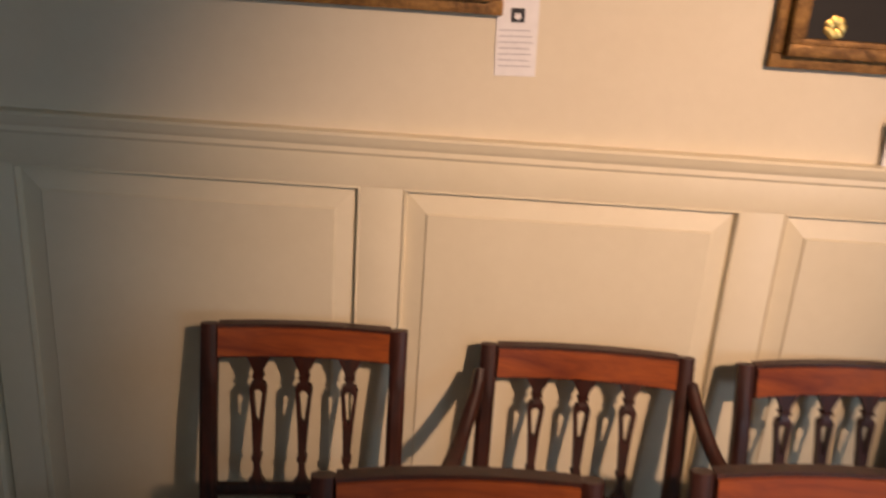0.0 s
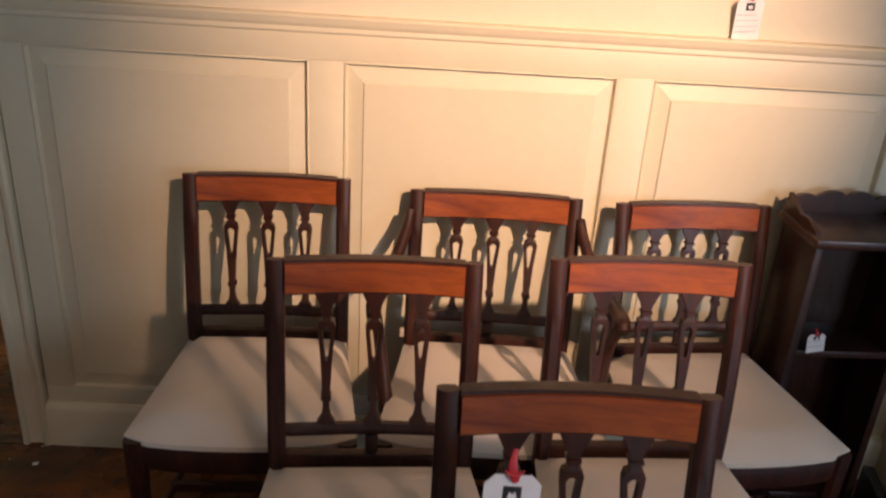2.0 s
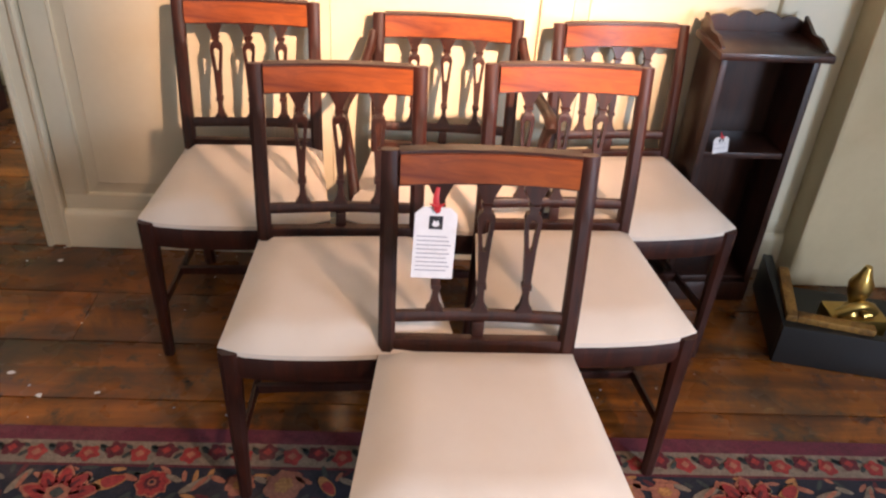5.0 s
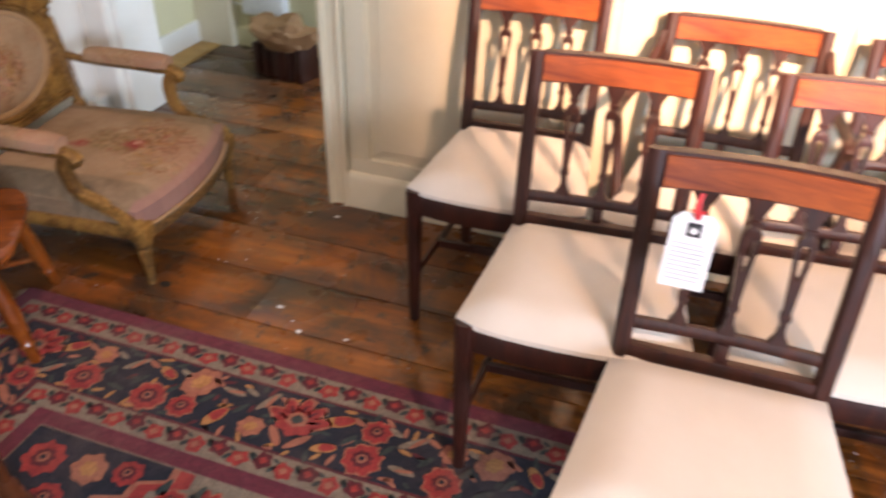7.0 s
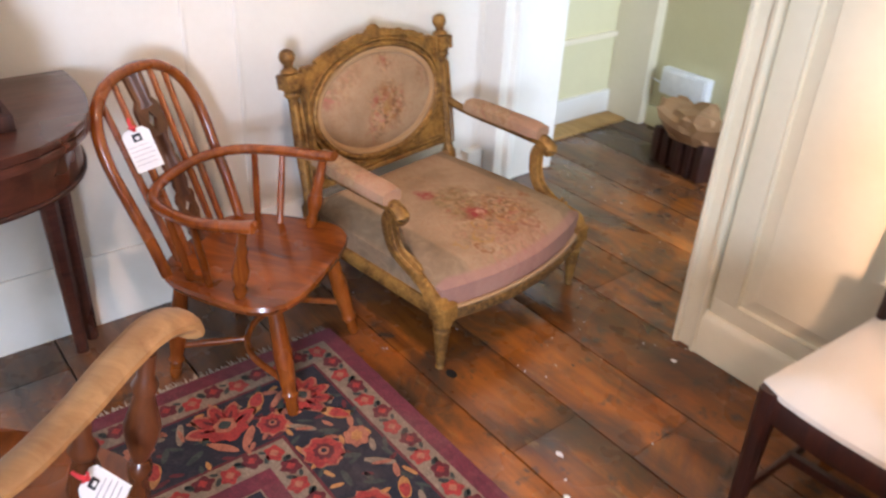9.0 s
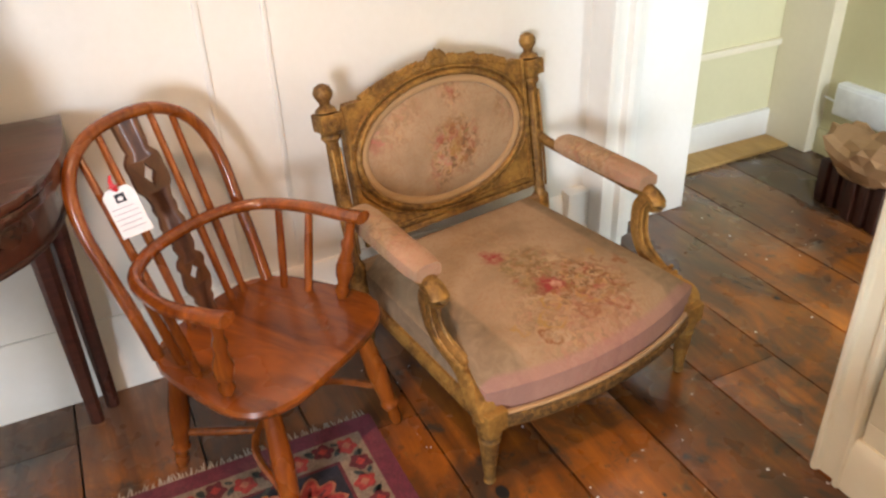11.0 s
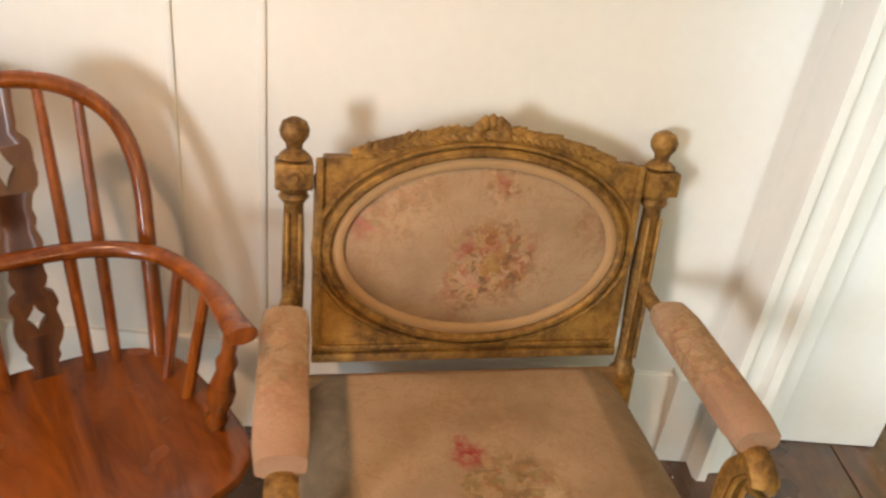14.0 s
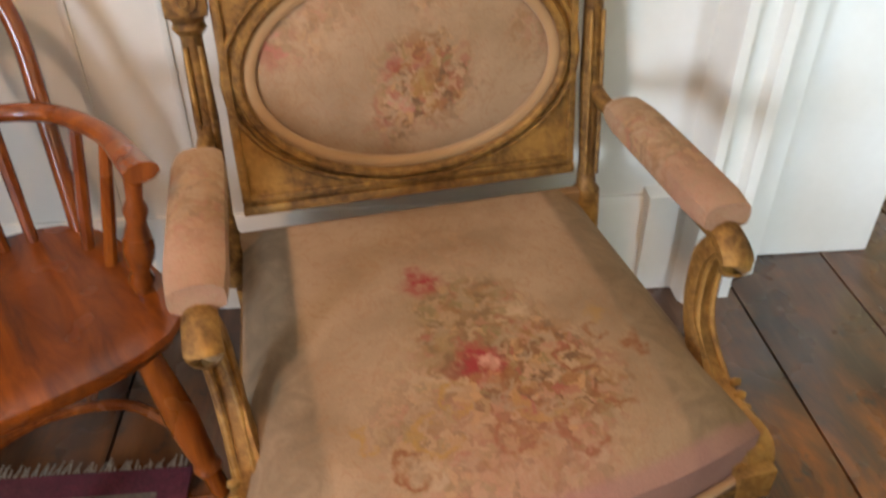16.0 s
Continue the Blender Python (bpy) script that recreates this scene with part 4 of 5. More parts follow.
        for s in (-1, 1):
            last = None
            for w, gap, y, z in rows:
                ring = [bm.verts.new(p) for p in ((s * gap, y - 0.005, z), (s * w, y - 0.005, z), (s * w, y + 0.005, z), (s * gap, y + 0.005, z))]
                if last:
                    for k in range(4):
                        bm.faces.new((last[k], last[(k + 1) % 4], ring[(k + 1) % 4], ring[k]))
                last = ring
        bmesh.ops.remove_doubles(bm, verts=bm.verts, dist=1e-5)
        return bm
    part("splat", splat(az, 0.753, 0.210, 0.294, ((0, 0.08, 0.16, 0.22, 0.28, 0.36, 0.41, 0.48, 0.56, 0.60, 0.66, 0.70, 0.72, 0.78, 0.9, 1), (0.027, 0.031, 0.024, 0.029, 0.025, 0.030, 0.040, 0.043, 0.041, 0.043, 0.041, 0.033, 0.026, 0.029, 0.030, 0.032))), SPLATW, ch, "dark pierced fretwork splat")
    part("lower_splat", splat(sz - 0.005, az, 0.165, 0.205, ((0, 0.12, 0.18, 0.24, 0.32, 0.40, 0.50, 0.56, 0.62, 0.70, 0.74, 0.78, 0.84, 0.92, 1), (0.021, 0.017, 0.024, 0.022, 0.031, 0.035, 0.032, 0.029, 0.035, 0.031, 0.018, 0.022, 0.026, 0.023, 0.026))), SPLATW, ch, "dark pierced fretwork splat")
    return ch


windsor(pose(-0.9965, 1.083, 0.004, 0, 0, 124))
tag("price_tag", 0.062, 0.10, pose(-1.128, 0.872, 0.662, -12, -14, 80), lines=5, label="white card price tag hung from Windsor hoop back")


# ---- card table and box ----


def half_round(g, n=32):
    """D-shaped outline, flat side on the y axis; g: how far it is drawn in."""
    pts = []
    for i in range(n + 1):
        a = math.pi * (i / n - 0.5)
        c, q = max(math.cos(a), 0.0), math.sin(a)
        r = 1 / (c ** 3.2 + abs(q) ** 3.2) ** (1 / 3.2)
        pts.append((c * r * (0.49 - g), q * r * (0.45 - g)))
    return pts


def card_table(m):
    """Half-round folding table; the flat side lies on the y axis, the round side towards +x."""
    t = thing("card_table", "dark mahogany D-shaped folding card table against wall", "table", m)
    part("top_leaf", prism(bmesh.new(), half_round(0), 0.722, 0.74, "z", 0.005), TABLEW, t)
    part("lower_leaf", prism(bmesh.new(), half_round(0.002), 0.700, 0.7195, "z", 0.005), TABLEW, t)
    part("apron", prism(bmesh.new(), half_round(0.03), 0.605, 0.700, "z", 0.004), TABLEW, t)
    part("apron_bead", sweep(bmesh.new(), [(x, y, 0.608) for x, y in half_round(0.028)], 0.010, 0.012, 1, 8, (0, 0, 1), False, False), MAHOG, t)
    for x, y in ((0.04, -0.38), (0.04, 0.375), (0.36, -0.30), (0.085, 0.335)):
        part("leg", sweep(bmesh.new(), [(x, y, 0), (x, y, 0.62)], [0.030, 0.050], [0.030, 0.050], 1, 8, (0, 1, 0), True, False), TABLEW, t)
    return t


card_table(pose(WB + 0.032, 0.358, 0))

bx = thing("mantel_box", "dark wooden stepped box standing on card table", "box", pose(-1.15, 0.46, 0.741, 0, 0, 0))
part("plinth", B((-0.115, -0.165, 0), (0.115, 0.165, 0.035), 0.005), MAHOG, bx)
part("body", B((-0.10, -0.15, 0.035), (0.10, 0.15, 0.13), 0.004), MAHOG, bx)
part("panel", B((0.0985, -0.12, 0.05), (0.104, 0.12, 0.115), 0.002), TABLET, bx, "red mahogany front panel")
part("cornice", B((-0.105, -0.155, 0.13), (0.105, 0.155, 0.145), 0.004), MAHOG, bx)
part("upper_stage", B((-0.075, -0.125, 0.145), (0.075, 0.125, 0.40), 0.004), MAHOG, bx)

# ---- rug ----


def pile(name, colour, dark):
    """Knotted wool: mottled dye, rows of knots, worn paler patches."""
    m, nt, b = material(name, 0.95)
    c = coords(nt)
    col = blend(nt, ramp(nt, noise_of(nt, c, 48.0, 4, 0.7), [(0.32, (0,) * 3), (0.68, (1,) * 3)]), dark, colour)
    col = blend(nt, 0.75, col, ramp(nt, noise_of(nt, c, 190.0, 3, 0.7), [(0.30, (0.45,) * 3), (0.70, (1.3,) * 3)]), "MULTIPLY")
    worn = ramp(nt, noise_of(nt, c, 3.0, 6, 0.7), [(0.50, (0,) * 3), (0.72, (0.28,) * 3)])
    col = blend(nt, worn, col, (0.24, 0.15, 0.11))
    nt.links.new(col, b.inputs["Base Color"])
    b.inputs["Sheen Weight"].default_value = 0.1
    bump(nt, b, noise_of(nt, c, 260.0, 3, 0.7), 0.5, 0.003)
    return m


R_NAVY = pile("rug_navy", (0.014, 0.014, 0.030), (0.007, 0.007, 0.013))
R_RED = pile("rug_red", (0.43, 0.040, 0.030), (0.25, 0.020, 0.020))
R_PINK = pile("rug_salmon", (0.46, 0.17, 0.095), (0.32, 0.10, 0.06))
R_IVORY = pile("rug_ivory", (0.31, 0.235, 0.165), (0.18, 0.13, 0.092))
R_MAROON = pile("rug_maroon", (0.18, 0.020, 0.040), (0.10, 0.013, 0.024))
R_WINE = pile("rug_wine", (0.15, 0.014, 0.020), (0.08, 0.008, 0.012))
R_GREEN = pile("rug_green", (0.050, 0.062, 0.052), (0.022, 0.030, 0.030))
R_GOLD = pile("rug_ochre", (0.55, 0.26, 0.08), (0.38, 0.16, 0.05))
FRINGE = cloth("rug_fringe", (0.52, 0.48, 0.40), (0.40, 0.36, 0.29))
RUG_MATS = [R_NAVY, R_RED, R_PINK, R_IVORY, R_MAROON, R_WINE, R_GREEN, R_GOLD]
NAVY, REDC, PINK, IVORY, MAROON, WINE, GREEN, GOLD = range(8)


def rug():
    x0, y0, x1, y1 = -1.0, -1.3, 2.5, 1.285
    r = thing("persian_rug", "worn Persian rug with navy floral border and ivory field", "rug")
    part("backing", B((x0, y0, 0.001), (x1, y1, 0.009), 0.003), R_MAROON, r)
    bands = [("edge_band", 0.0, 0.045, R_MAROON), ("outer_guard", 0.045, 0.115, R_IVORY), ("dark_line", 0.115, 0.123, R_WINE), ("main_border", 0.123, 0.310, R_NAVY),
             ("dark_line", 0.310, 0.318, R_WINE), ("inner_guard", 0.318, 0.385, R_IVORY), ("inner_band", 0.385, 0.430, R_MAROON)]
    for name, a, b, mat in bands:
        bm = bmesh.new()
        o = [bm.verts.new(p) for p in ((x0 + a, y0 + a, 0.0105), (x1 - a, y0 + a, 0.0105), (x1 - a, y1 - a, 0.0105), (x0 + a, y1 - a, 0.0105))]
        i = [bm.verts.new(p) for p in ((x0 + b, y0 + b, 0.0105), (x1 - b, y0 + b, 0.0105), (x1 - b, y1 - b, 0.0105), (x0 + b, y1 - b, 0.0105))]
        for k in range(4):
            bm.faces.new((o[k], o[(k + 1) % 4], i[(k + 1) % 4], i[k]))
        part(name, bm, mat, r, "", False)
    part("field", B((x0 + 0.43, y0 + 0.43, 0.009), (x1 - 0.43, y1 - 0.43, 0.0105), 0), R_IVORY, r, "", False)
    rnd = random.Random(7)
    verts, faces, mats = [], [], []

    def blob(x, y, rx, ry, turn, lobes, depth, mat, level=0, n=26, sharp=1.0):
        base = len(verts)
        c, s_ = math.cos(turn), math.sin(turn)
        for q in range(n):
            a = 2 * math.pi * q / n
            f = 1 + depth * math.cos(lobes * a) + rnd.uniform(-0.06, 0.06)
            u, v = rx * f * math.cos(a), ry * f * math.sin(a)
            verts.append((x + u * c - v * s_, y + u * s_ + v * c, 0.0125 + 0.0015 * level))
        faces.append(list(range(base, base + n)))
        mats.append(mat)

    def flower(x, y, size, turn, kind):
        if kind == 0:      # eight-lobed red rosette with navy eye
            blob(x, y, size * 1.10, size * 1.10, turn, 8, 0.10, PINK, -0.5)
            blob(x, y, size, size, turn, 8, 0.10, REDC)
            blob(x, y, size * 0.55, size * 0.55, turn, 8, 0.12, WINE, 1)
            blob(x, y, size * 0.30, size * 0.30, turn, 4, 0.0, PINK, 2, 12)
            blob(x, y, size * 0.16, size * 0.16, turn, 4, 0.0, NAVY, 3, 10)
        elif kind == 1:    # salmon rosette
            blob(x, y, size, size * 0.9, turn, 7, 0.10, PINK)
            blob(x, y, size * 0.5, size * 0.4, turn, 6, 0.12, GOLD, 1)
        elif kind == 2:    # palmette: a stepped fan of broad petals with salmon rims
            c_, s_ = math.cos(turn), math.sin(turn)
            for k in (-2, 2, -1, 1, 0):
                a = turn + k * 0.62
                px, py = x + math.cos(a) * size * 0.70, y + math.sin(a) * size * 0.70
                blob(px, py, size * 0.62, size * 0.38, a, 3, 0.10, PINK, 0, 18)
                blob(px, py, size * 0.50, size * 0.27, a, 3, 0.12, REDC, 1, 18)
                blob(px - math.cos(a) * size * 0.1, py - math.sin(a) * size * 0.1, size * 0.30, size * 0.07, a, 2, 0.1, WINE, 2, 12)
            blob(x, y, size * 0.62, size * 0.70, turn, 6, 0.12, REDC, 2)
            blob(x + c_ * size * 0.15, y + s_ * size * 0.15, size * 0.36, size * 0.40, turn, 6, 0.12, PINK, 3, 16)
            blob(x + c_ * size * 0.15, y + s_ * size * 0.15, size * 0.20, size * 0.22, turn, 4, 0.1, GREEN, 4, 12)
            for k in (-1, 1):
                blob(x - c_ * size * 0.75 - s_ * k * size * 0.45, y - s_ * size * 0.75 + c_ * k * size * 0.45, size * 0.50, size * 0.18, turn + k * 0.7, 2, 0.1, PINK, 0, 14)
        elif kind == 3:    # bud
            blob(x, y, size * 0.9, size * 0.45, turn, 2, 0.05, GOLD, 0, 18)
            blob(x + math.cos(turn) * size * 0.2, y + math.sin(turn) * size * 0.2, size * 0.6, size * 0.36, turn, 3, 0.1, REDC, 1, 18)
        elif kind == 4:    # curled leaf
            blob(x, y, size * 0.95, size * 0.30, turn, 2, 0.1, IVORY, 0, 16)
            blob(x + size * 0.2, y, size * 0.6, size * 0.16, turn + 0.3, 2, 0.1, PINK, 1, 14)
        else:
            blob(x, y, size * 0.8, size * 0.24, turn, 2, 0.0, GREEN, 0, 14)

    def along(inset, step, place):
        """Walks round the rug at an inset and calls place(x, y, direction, number)."""
        a, b, c, d = x0 + inset, y0 + inset, x1 - inset, y1 - inset
        k = 0
        for (px, py), (qx, qy) in (((a, d), (c, d)), ((c, d), (c, b)), ((c, b), (a, b)), ((a, b), (a, d))):
            n = max(1, round(math.hypot(qx - px, qy - py) / step))
            for i in range(n):
                t = i / n
                place(px + (qx - px) * t, py + (qy - py) * t, math.atan2(qy - py, qx - px), k)
                k += 1

    def guard(x, y, way, k):
        w = 0.025
        nx, ny = -math.sin(way), math.cos(way)
        side = 0.006 if k % 2 else -0.006
        blob(x + nx * side, y + ny * side, w, w * 0.86, way + k, 5, 0.16, (REDC, WINE)[k % 2], 0, 22)
        blob(x + nx * side, y + ny * side, w * 0.4, w * 0.4, way, 4, 0.2, (PINK, REDC)[k % 2], 1, 12)
        gx, gy = x + math.cos(way) * 0.030, y + math.sin(way) * 0.030
        blob(gx - nx * side * 1.5, gy - ny * side * 1.5, 0.013, 0.006, way + (0.9 if k % 2 else -0.9), 2, 0, GREEN, 0, 12)
        blob(gx + nx * 0.016, gy + ny * 0.016, 0.010, 0.005, way - 0.5, 2, 0, GREEN, 0, 12)
    along(0.080, 0.060, guard)
    along(0.3515, 0.058, guard)
    pattern = [2, 3, 0, 4, 0, 1, 3, 4]

    def main(x, y, way, k):
        nx, ny = -math.sin(way), math.cos(way)
        kind = pattern[k % 8]
        off = 0.0 if kind == 2 else (0.045 if k % 2 else -0.045)
        size = {2: 0.066, 1: 0.050, 0: 0.042, 3: 0.042, 4: 0.038}[kind]
        flower(x + nx * off, y + ny * off, size * rnd.uniform(0.92, 1.08), way + (math.pi / 2 if kind == 2 else rnd.uniform(0.4, 1.2)), kind)
        if kind != 2:
            flower(x - nx * off, y - ny * off, 0.034, way + rnd.uniform(-1, 1), (0, 4, 1, 5, 3)[k % 5])
        blob(x + math.cos(way) * 0.045, y + math.sin(way) * 0.045, 0.026, 0.008, way + 1.0, 2, 0, GREEN, 0, 12)
        blob(x + math.cos(way) * 0.045 + nx * 0.06, y + math.sin(way) * 0.045 + ny * 0.06, 0.022, 0.008, way - 0.4, 2, 0, (IVORY, PINK)[k % 2], 0, 12)
    along(0.2165, 0.098, main)

    def filler(x, y, way, k):
        nx, ny = -math.sin(way), math.cos(way)
        for off in (-0.078, 0.0, 0.078):
            jx = x + nx * (off + rnd.uniform(-0.012, 0.012)) + math.cos(way) * rnd.uniform(-0.02, 0.02)
            jy = y + ny * (off + rnd.uniform(-0.012, 0.012)) + math.sin(way) * rnd.uniform(-0.02, 0.02)
            blob(jx, jy, rnd.uniform(0.010, 0.020), 0.0065, rnd.uniform(0, 3.1), 2, 0.1, rnd.choice((GREEN, PINK, GOLD, WINE, GREEN)), -1, 12)
    along(0.2165, 0.034, filler)
    # corner spandrels: navy triangles with a red notched edge
    for sx, sy, cx, cy in ((1, -1, x0, y1), (-1, -1, x1, y1), (1, 1, x0, y0), (-1, 1, x1, y0)):
        a, b = cx + sx * 0.435, cy + sy * 0.435
        for n, mat, z in ((0.46, REDC, 0.0112), (0.42, PINK, 0.0115), (0.40, NAVY, 0.0118)):
            base = len(verts)
            verts.append((a, b, z))
            for q in range(13):
                t = q / 12
                f = n * (1 + (0.05 if q % 2 else -0.05))
                verts.append((a + sx * f * (1 - t), b + sy * f * t, z))
            faces.append(list(range(base, base + 14)))
            mats.append(mat)
        for u, v, size, kind in ((0.08, 0.08, 0.05, 0), (0.20, 0.07, 0.045, 1), (0.07, 0.20, 0.045, 2), (0.29, 0.05, 0.035, 0), (0.05, 0.30, 0.035, 0), (0.16, 0.17, 0.04, 0)):
            flower(a + sx * u, b + sy * v, size, rnd.uniform(0, 6), kind)
    # field: scattered sprays in a loose lattice, red corner pieces
    fx0, fy0, fx1, fy1 = x0 + 0.47, y0 + 0.47, x1 - 0.47, y1 - 0.47
    ny = 0
    y = fy0 + 0.02
    while y < fy1:
        x = fx0 + (0.06 if ny % 2 else 0.0)
        while x < fx1:
            jx, jy = x + rnd.uniform(-0.02, 0.02), y + rnd.uniform(-0.02, 0.02)
            if min(jx - fx0, fx1 - jx) + min(jy - fy0, fy1 - jy) < 0.40:
                x += 0.082
                continue
            kind = rnd.choice((0, 0, 0, 1, 2, 2, 3))
            flower(jx, jy, rnd.uniform(0.028, 0.042), rnd.uniform(0, 6.28), kind)
            blob(jx + 0.055, jy + 0.02, 0.026, 0.010, rnd.uniform(0, 3), 2, 0, rnd.choice((GREEN, NAVY, WINE)), 0, 12)
            blob(jx + 0.03, jy - 0.05, 0.030, 0.006, rnd.uniform(0, 3), 2, 0, rnd.choice((GREEN, NAVY, GOLD)), 0, 12)
            blob(jx - 0.03, jy + 0.03, 0.024, 0.012, rnd.uniform(0, 3), 3, 0.15, rnd.choice((NAVY, GREEN, REDC, PINK)), 0, 14)
            x += 0.082
        y += 0.068
        ny += 1
    me = bpy.data.meshes.new("motif_weave")
    me.from_pydata(verts, [], faces)
    for mm in RUG_MATS:
        me.materials.append(mm)
    me.polygons.foreach_set("material_index", mats)
    ob = new("motif_weave", me)
    ob.parent = r
    tagged(ob, "red, salmon and ivory woven flowers", "", "", "stuff")
    # fringe on the short sides
    bm = bmesh.new()
    for k in range(430):
        yy = y0 + 0.006 * k + rnd.uniform(-0.002, 0.002)
        n = rnd.uniform(0.015, 0.034)
        dy = rnd.uniform(-0.008, 0.008)
        vs = [bm.verts.new(p) for p in ((x0, yy - 0.002, 0.008), (x0, yy + 0.0025, 0.008), (x0 - n, yy + dy + 0.001, 0.003), (x0 - n, yy + dy - 0.001, 0.003))]
        bm.faces.new(vs)
    tagged(part("fringe", bm, FRINGE, r, "short cream cotton fringe", False), "", "", "", "stuff")


rug()


# ---- tall open cabinet ----
cab = thing("open_cabinet", "narrow dark mahogany open cabinet with scalloped gallery", "cabinet", pose(1.720, 1.985, 0, 0, 0, 2))
w, d = 0.128, 0.085
for sx in (-1, 1):
    part("side", B((sx * w - 0.010, -d, 0.0), (sx * w + 0.010, d, 0.80), 0.003), CABW, cab)
part("back", B((-w + 0.01, d - 0.010, 0.06), (w - 0.01, d - 0.002, 0.80), 0), CABW, cab)
for z in (0.07, 0.50):
    part("shelf", B((-w + 0.01, -d + 0.008, z), (w - 0.01, d - 0.01, z + 0.018), 0.003), CABW, cab)
part("top", B((-w - 0.03, -d - 0.03, 0.80), (w + 0.03, d, 0.822), 0.006), CABW, cab)
part("plinth", B((-w, -d - 0.004, 0.0), (w, -d + 0.012, 0.07), 0.003), CABW, cab)
gal = [(-w - 0.02, 0.822)]
for i in range(25):
    u = i / 24
    gal.append((-w - 0.02 + (2 * w + 0.04) * u, 0.846 + 0.014 * abs(math.sin(u * math.pi * 4)) ** 0.7 + 0.020 * math.sin(u * math.pi)))
gal.append((w + 0.02, 0.822))
part("gallery_back", prism(bmesh.new(), gal, d - 0.014, d - 0.002), CABW, cab)
for sx in (-1, 1):
    x = sx * (w + 0.015)
    part("gallery_side", prism(bmesh.new(), [(-d, 0.822), (-d, 0.828), (-0.04, 0.845), (0.0, 0.842), (d - 0.015, 0.872), (d - 0.015, 0.822)], x - 0.005, x + 0.005, "x"), CABW, cab)
tag("price_tag", 0.045, 0.05, pose(1.640, 1.893, 0.572, 0, -8, 6), lines=2, label="small white card price tag resting on cabinet shelf")

# ---- pictures and labels on the wall ----


def picture(name, x0, x1, z0, z1, label, deep=0.03):
    p = thing(name, label, "picture")
    for inset, dep, bw in ((0.0, 0.018, 0.026), (0.022, deep, 0.022), (0.040, deep - 0.010, 0.014)):
        a, b, c, e = x0 + inset, x1 - inset, z0 + inset, z1 - inset
        for lo, hi in (((a, c), (b, c + bw)), ((a, e - bw), (b, e)), ((a, c + bw), (a + bw, e - bw)), ((b - bw, c + bw), (b, e - bw))):
            part("frame_moulding", B((lo[0], WA + 0.02 - dep, lo[1]), (hi[0], WA + 0.019, hi[1]), 0.004), FRAMEGILT, p)
    part("canvas", B((x0 + 0.04, WA + 0.010, z0 + 0.04), (x1 - 0.04, WA + 0.018, z1 - 0.04), 0), CANVAS, p, "very dark painted canvas", False)
    return p


picture("framed_picture", 0.10, 0.645, 1.437, 1.95, "gilt framed picture hung above the dado rail")
pic = picture("framed_picture", 1.128, 1.53, 1.380, 1.90, "dark picture in a moulded gilt frame", 0.036)
bm = bmesh.new()
for k in range(7):
    bmesh.ops.create_icosphere(bm, subdivisions=1, radius=0.010, matrix=Matrix.Translation((1.235 + 0.011 * math.cos(k * 0.9), WA + 0.008, 1.455 + 0.012 * math.sin(k * 0.9))) @ Matrix.Diagonal((1, 0.2, 1, 1)))
part("painted_ornament", bm, BRASS, pic, "small gold ornament on the canvas")
tag("wall_label", 0.075, 0.135, pose(0.672, WA + 0.0185, 1.468, 0, -2, 0), False, 7, "white printed paper label fixed below picture")
tag("wall_label", 0.062, 0.095, pose(1.400, WA - 0.002, 1.308, 8, -4, 0), True, 4, "white card label with red tie on dado rail")

# ---- by the chimney breast ----
tray = thing("hearth_fender", "black hearth box fender with brass mounts beside chimney breast", "fender", pose(1.838, 1.605, 0, 0, 0, -12))
part("front_board", B((0.0, 0.0, 0), (0.78, 0.03, 0.13), 0.004), BLACK, tray)
part("side_board", B((0.0, 0.03, 0), (0.03, 0.385, 0.13), 0.004), BLACK, tray)
part("bottom", B((0.03, 0.03, 0), (0.78, 0.385, 0.02), 0), BLACK, tray)
frame_l = thing("gilt_frame_piece", "bare gilt picture frame corner lying on fender", "picture frame", pose(1.852, 1.632, 0.131, 0, 0, -16))
part("long_side", B((0, 0, 0), (0.032, 0.26, 0.022), 0.005), GILT, frame_l)
part("short_side", B((0.032, 0, 0), (0.24, 0.032, 0.022), 0.005), GILT, frame_l)
dog = thing("brass_andiron", "ornate polished brass andiron on the hearth", "andiron", pose(2.10, 1.73, 0.02))
part("base", B((-0.07, -0.05, 0), (0.10, 0.05, 0.08), 0.010), BRASS, dog)
part("scroll", sweep(bmesh.new(), [(-0.06, -0.03, 0.09), (0.0, -0.04, 0.13), (0.05, -0.03, 0.10), (0.02, -0.03, 0.085)], 0.03, 0.03), BRASS, dog)
part("urn", lathe(bmesh.new(), [(0.03, 0.08), (0.016, 0.11), (0.032, 0.15), (0.036, 0.18), (0.02, 0.21), (0.01, 0.24)]), BRASS, dog)


# ---- smoker's bow chair ----


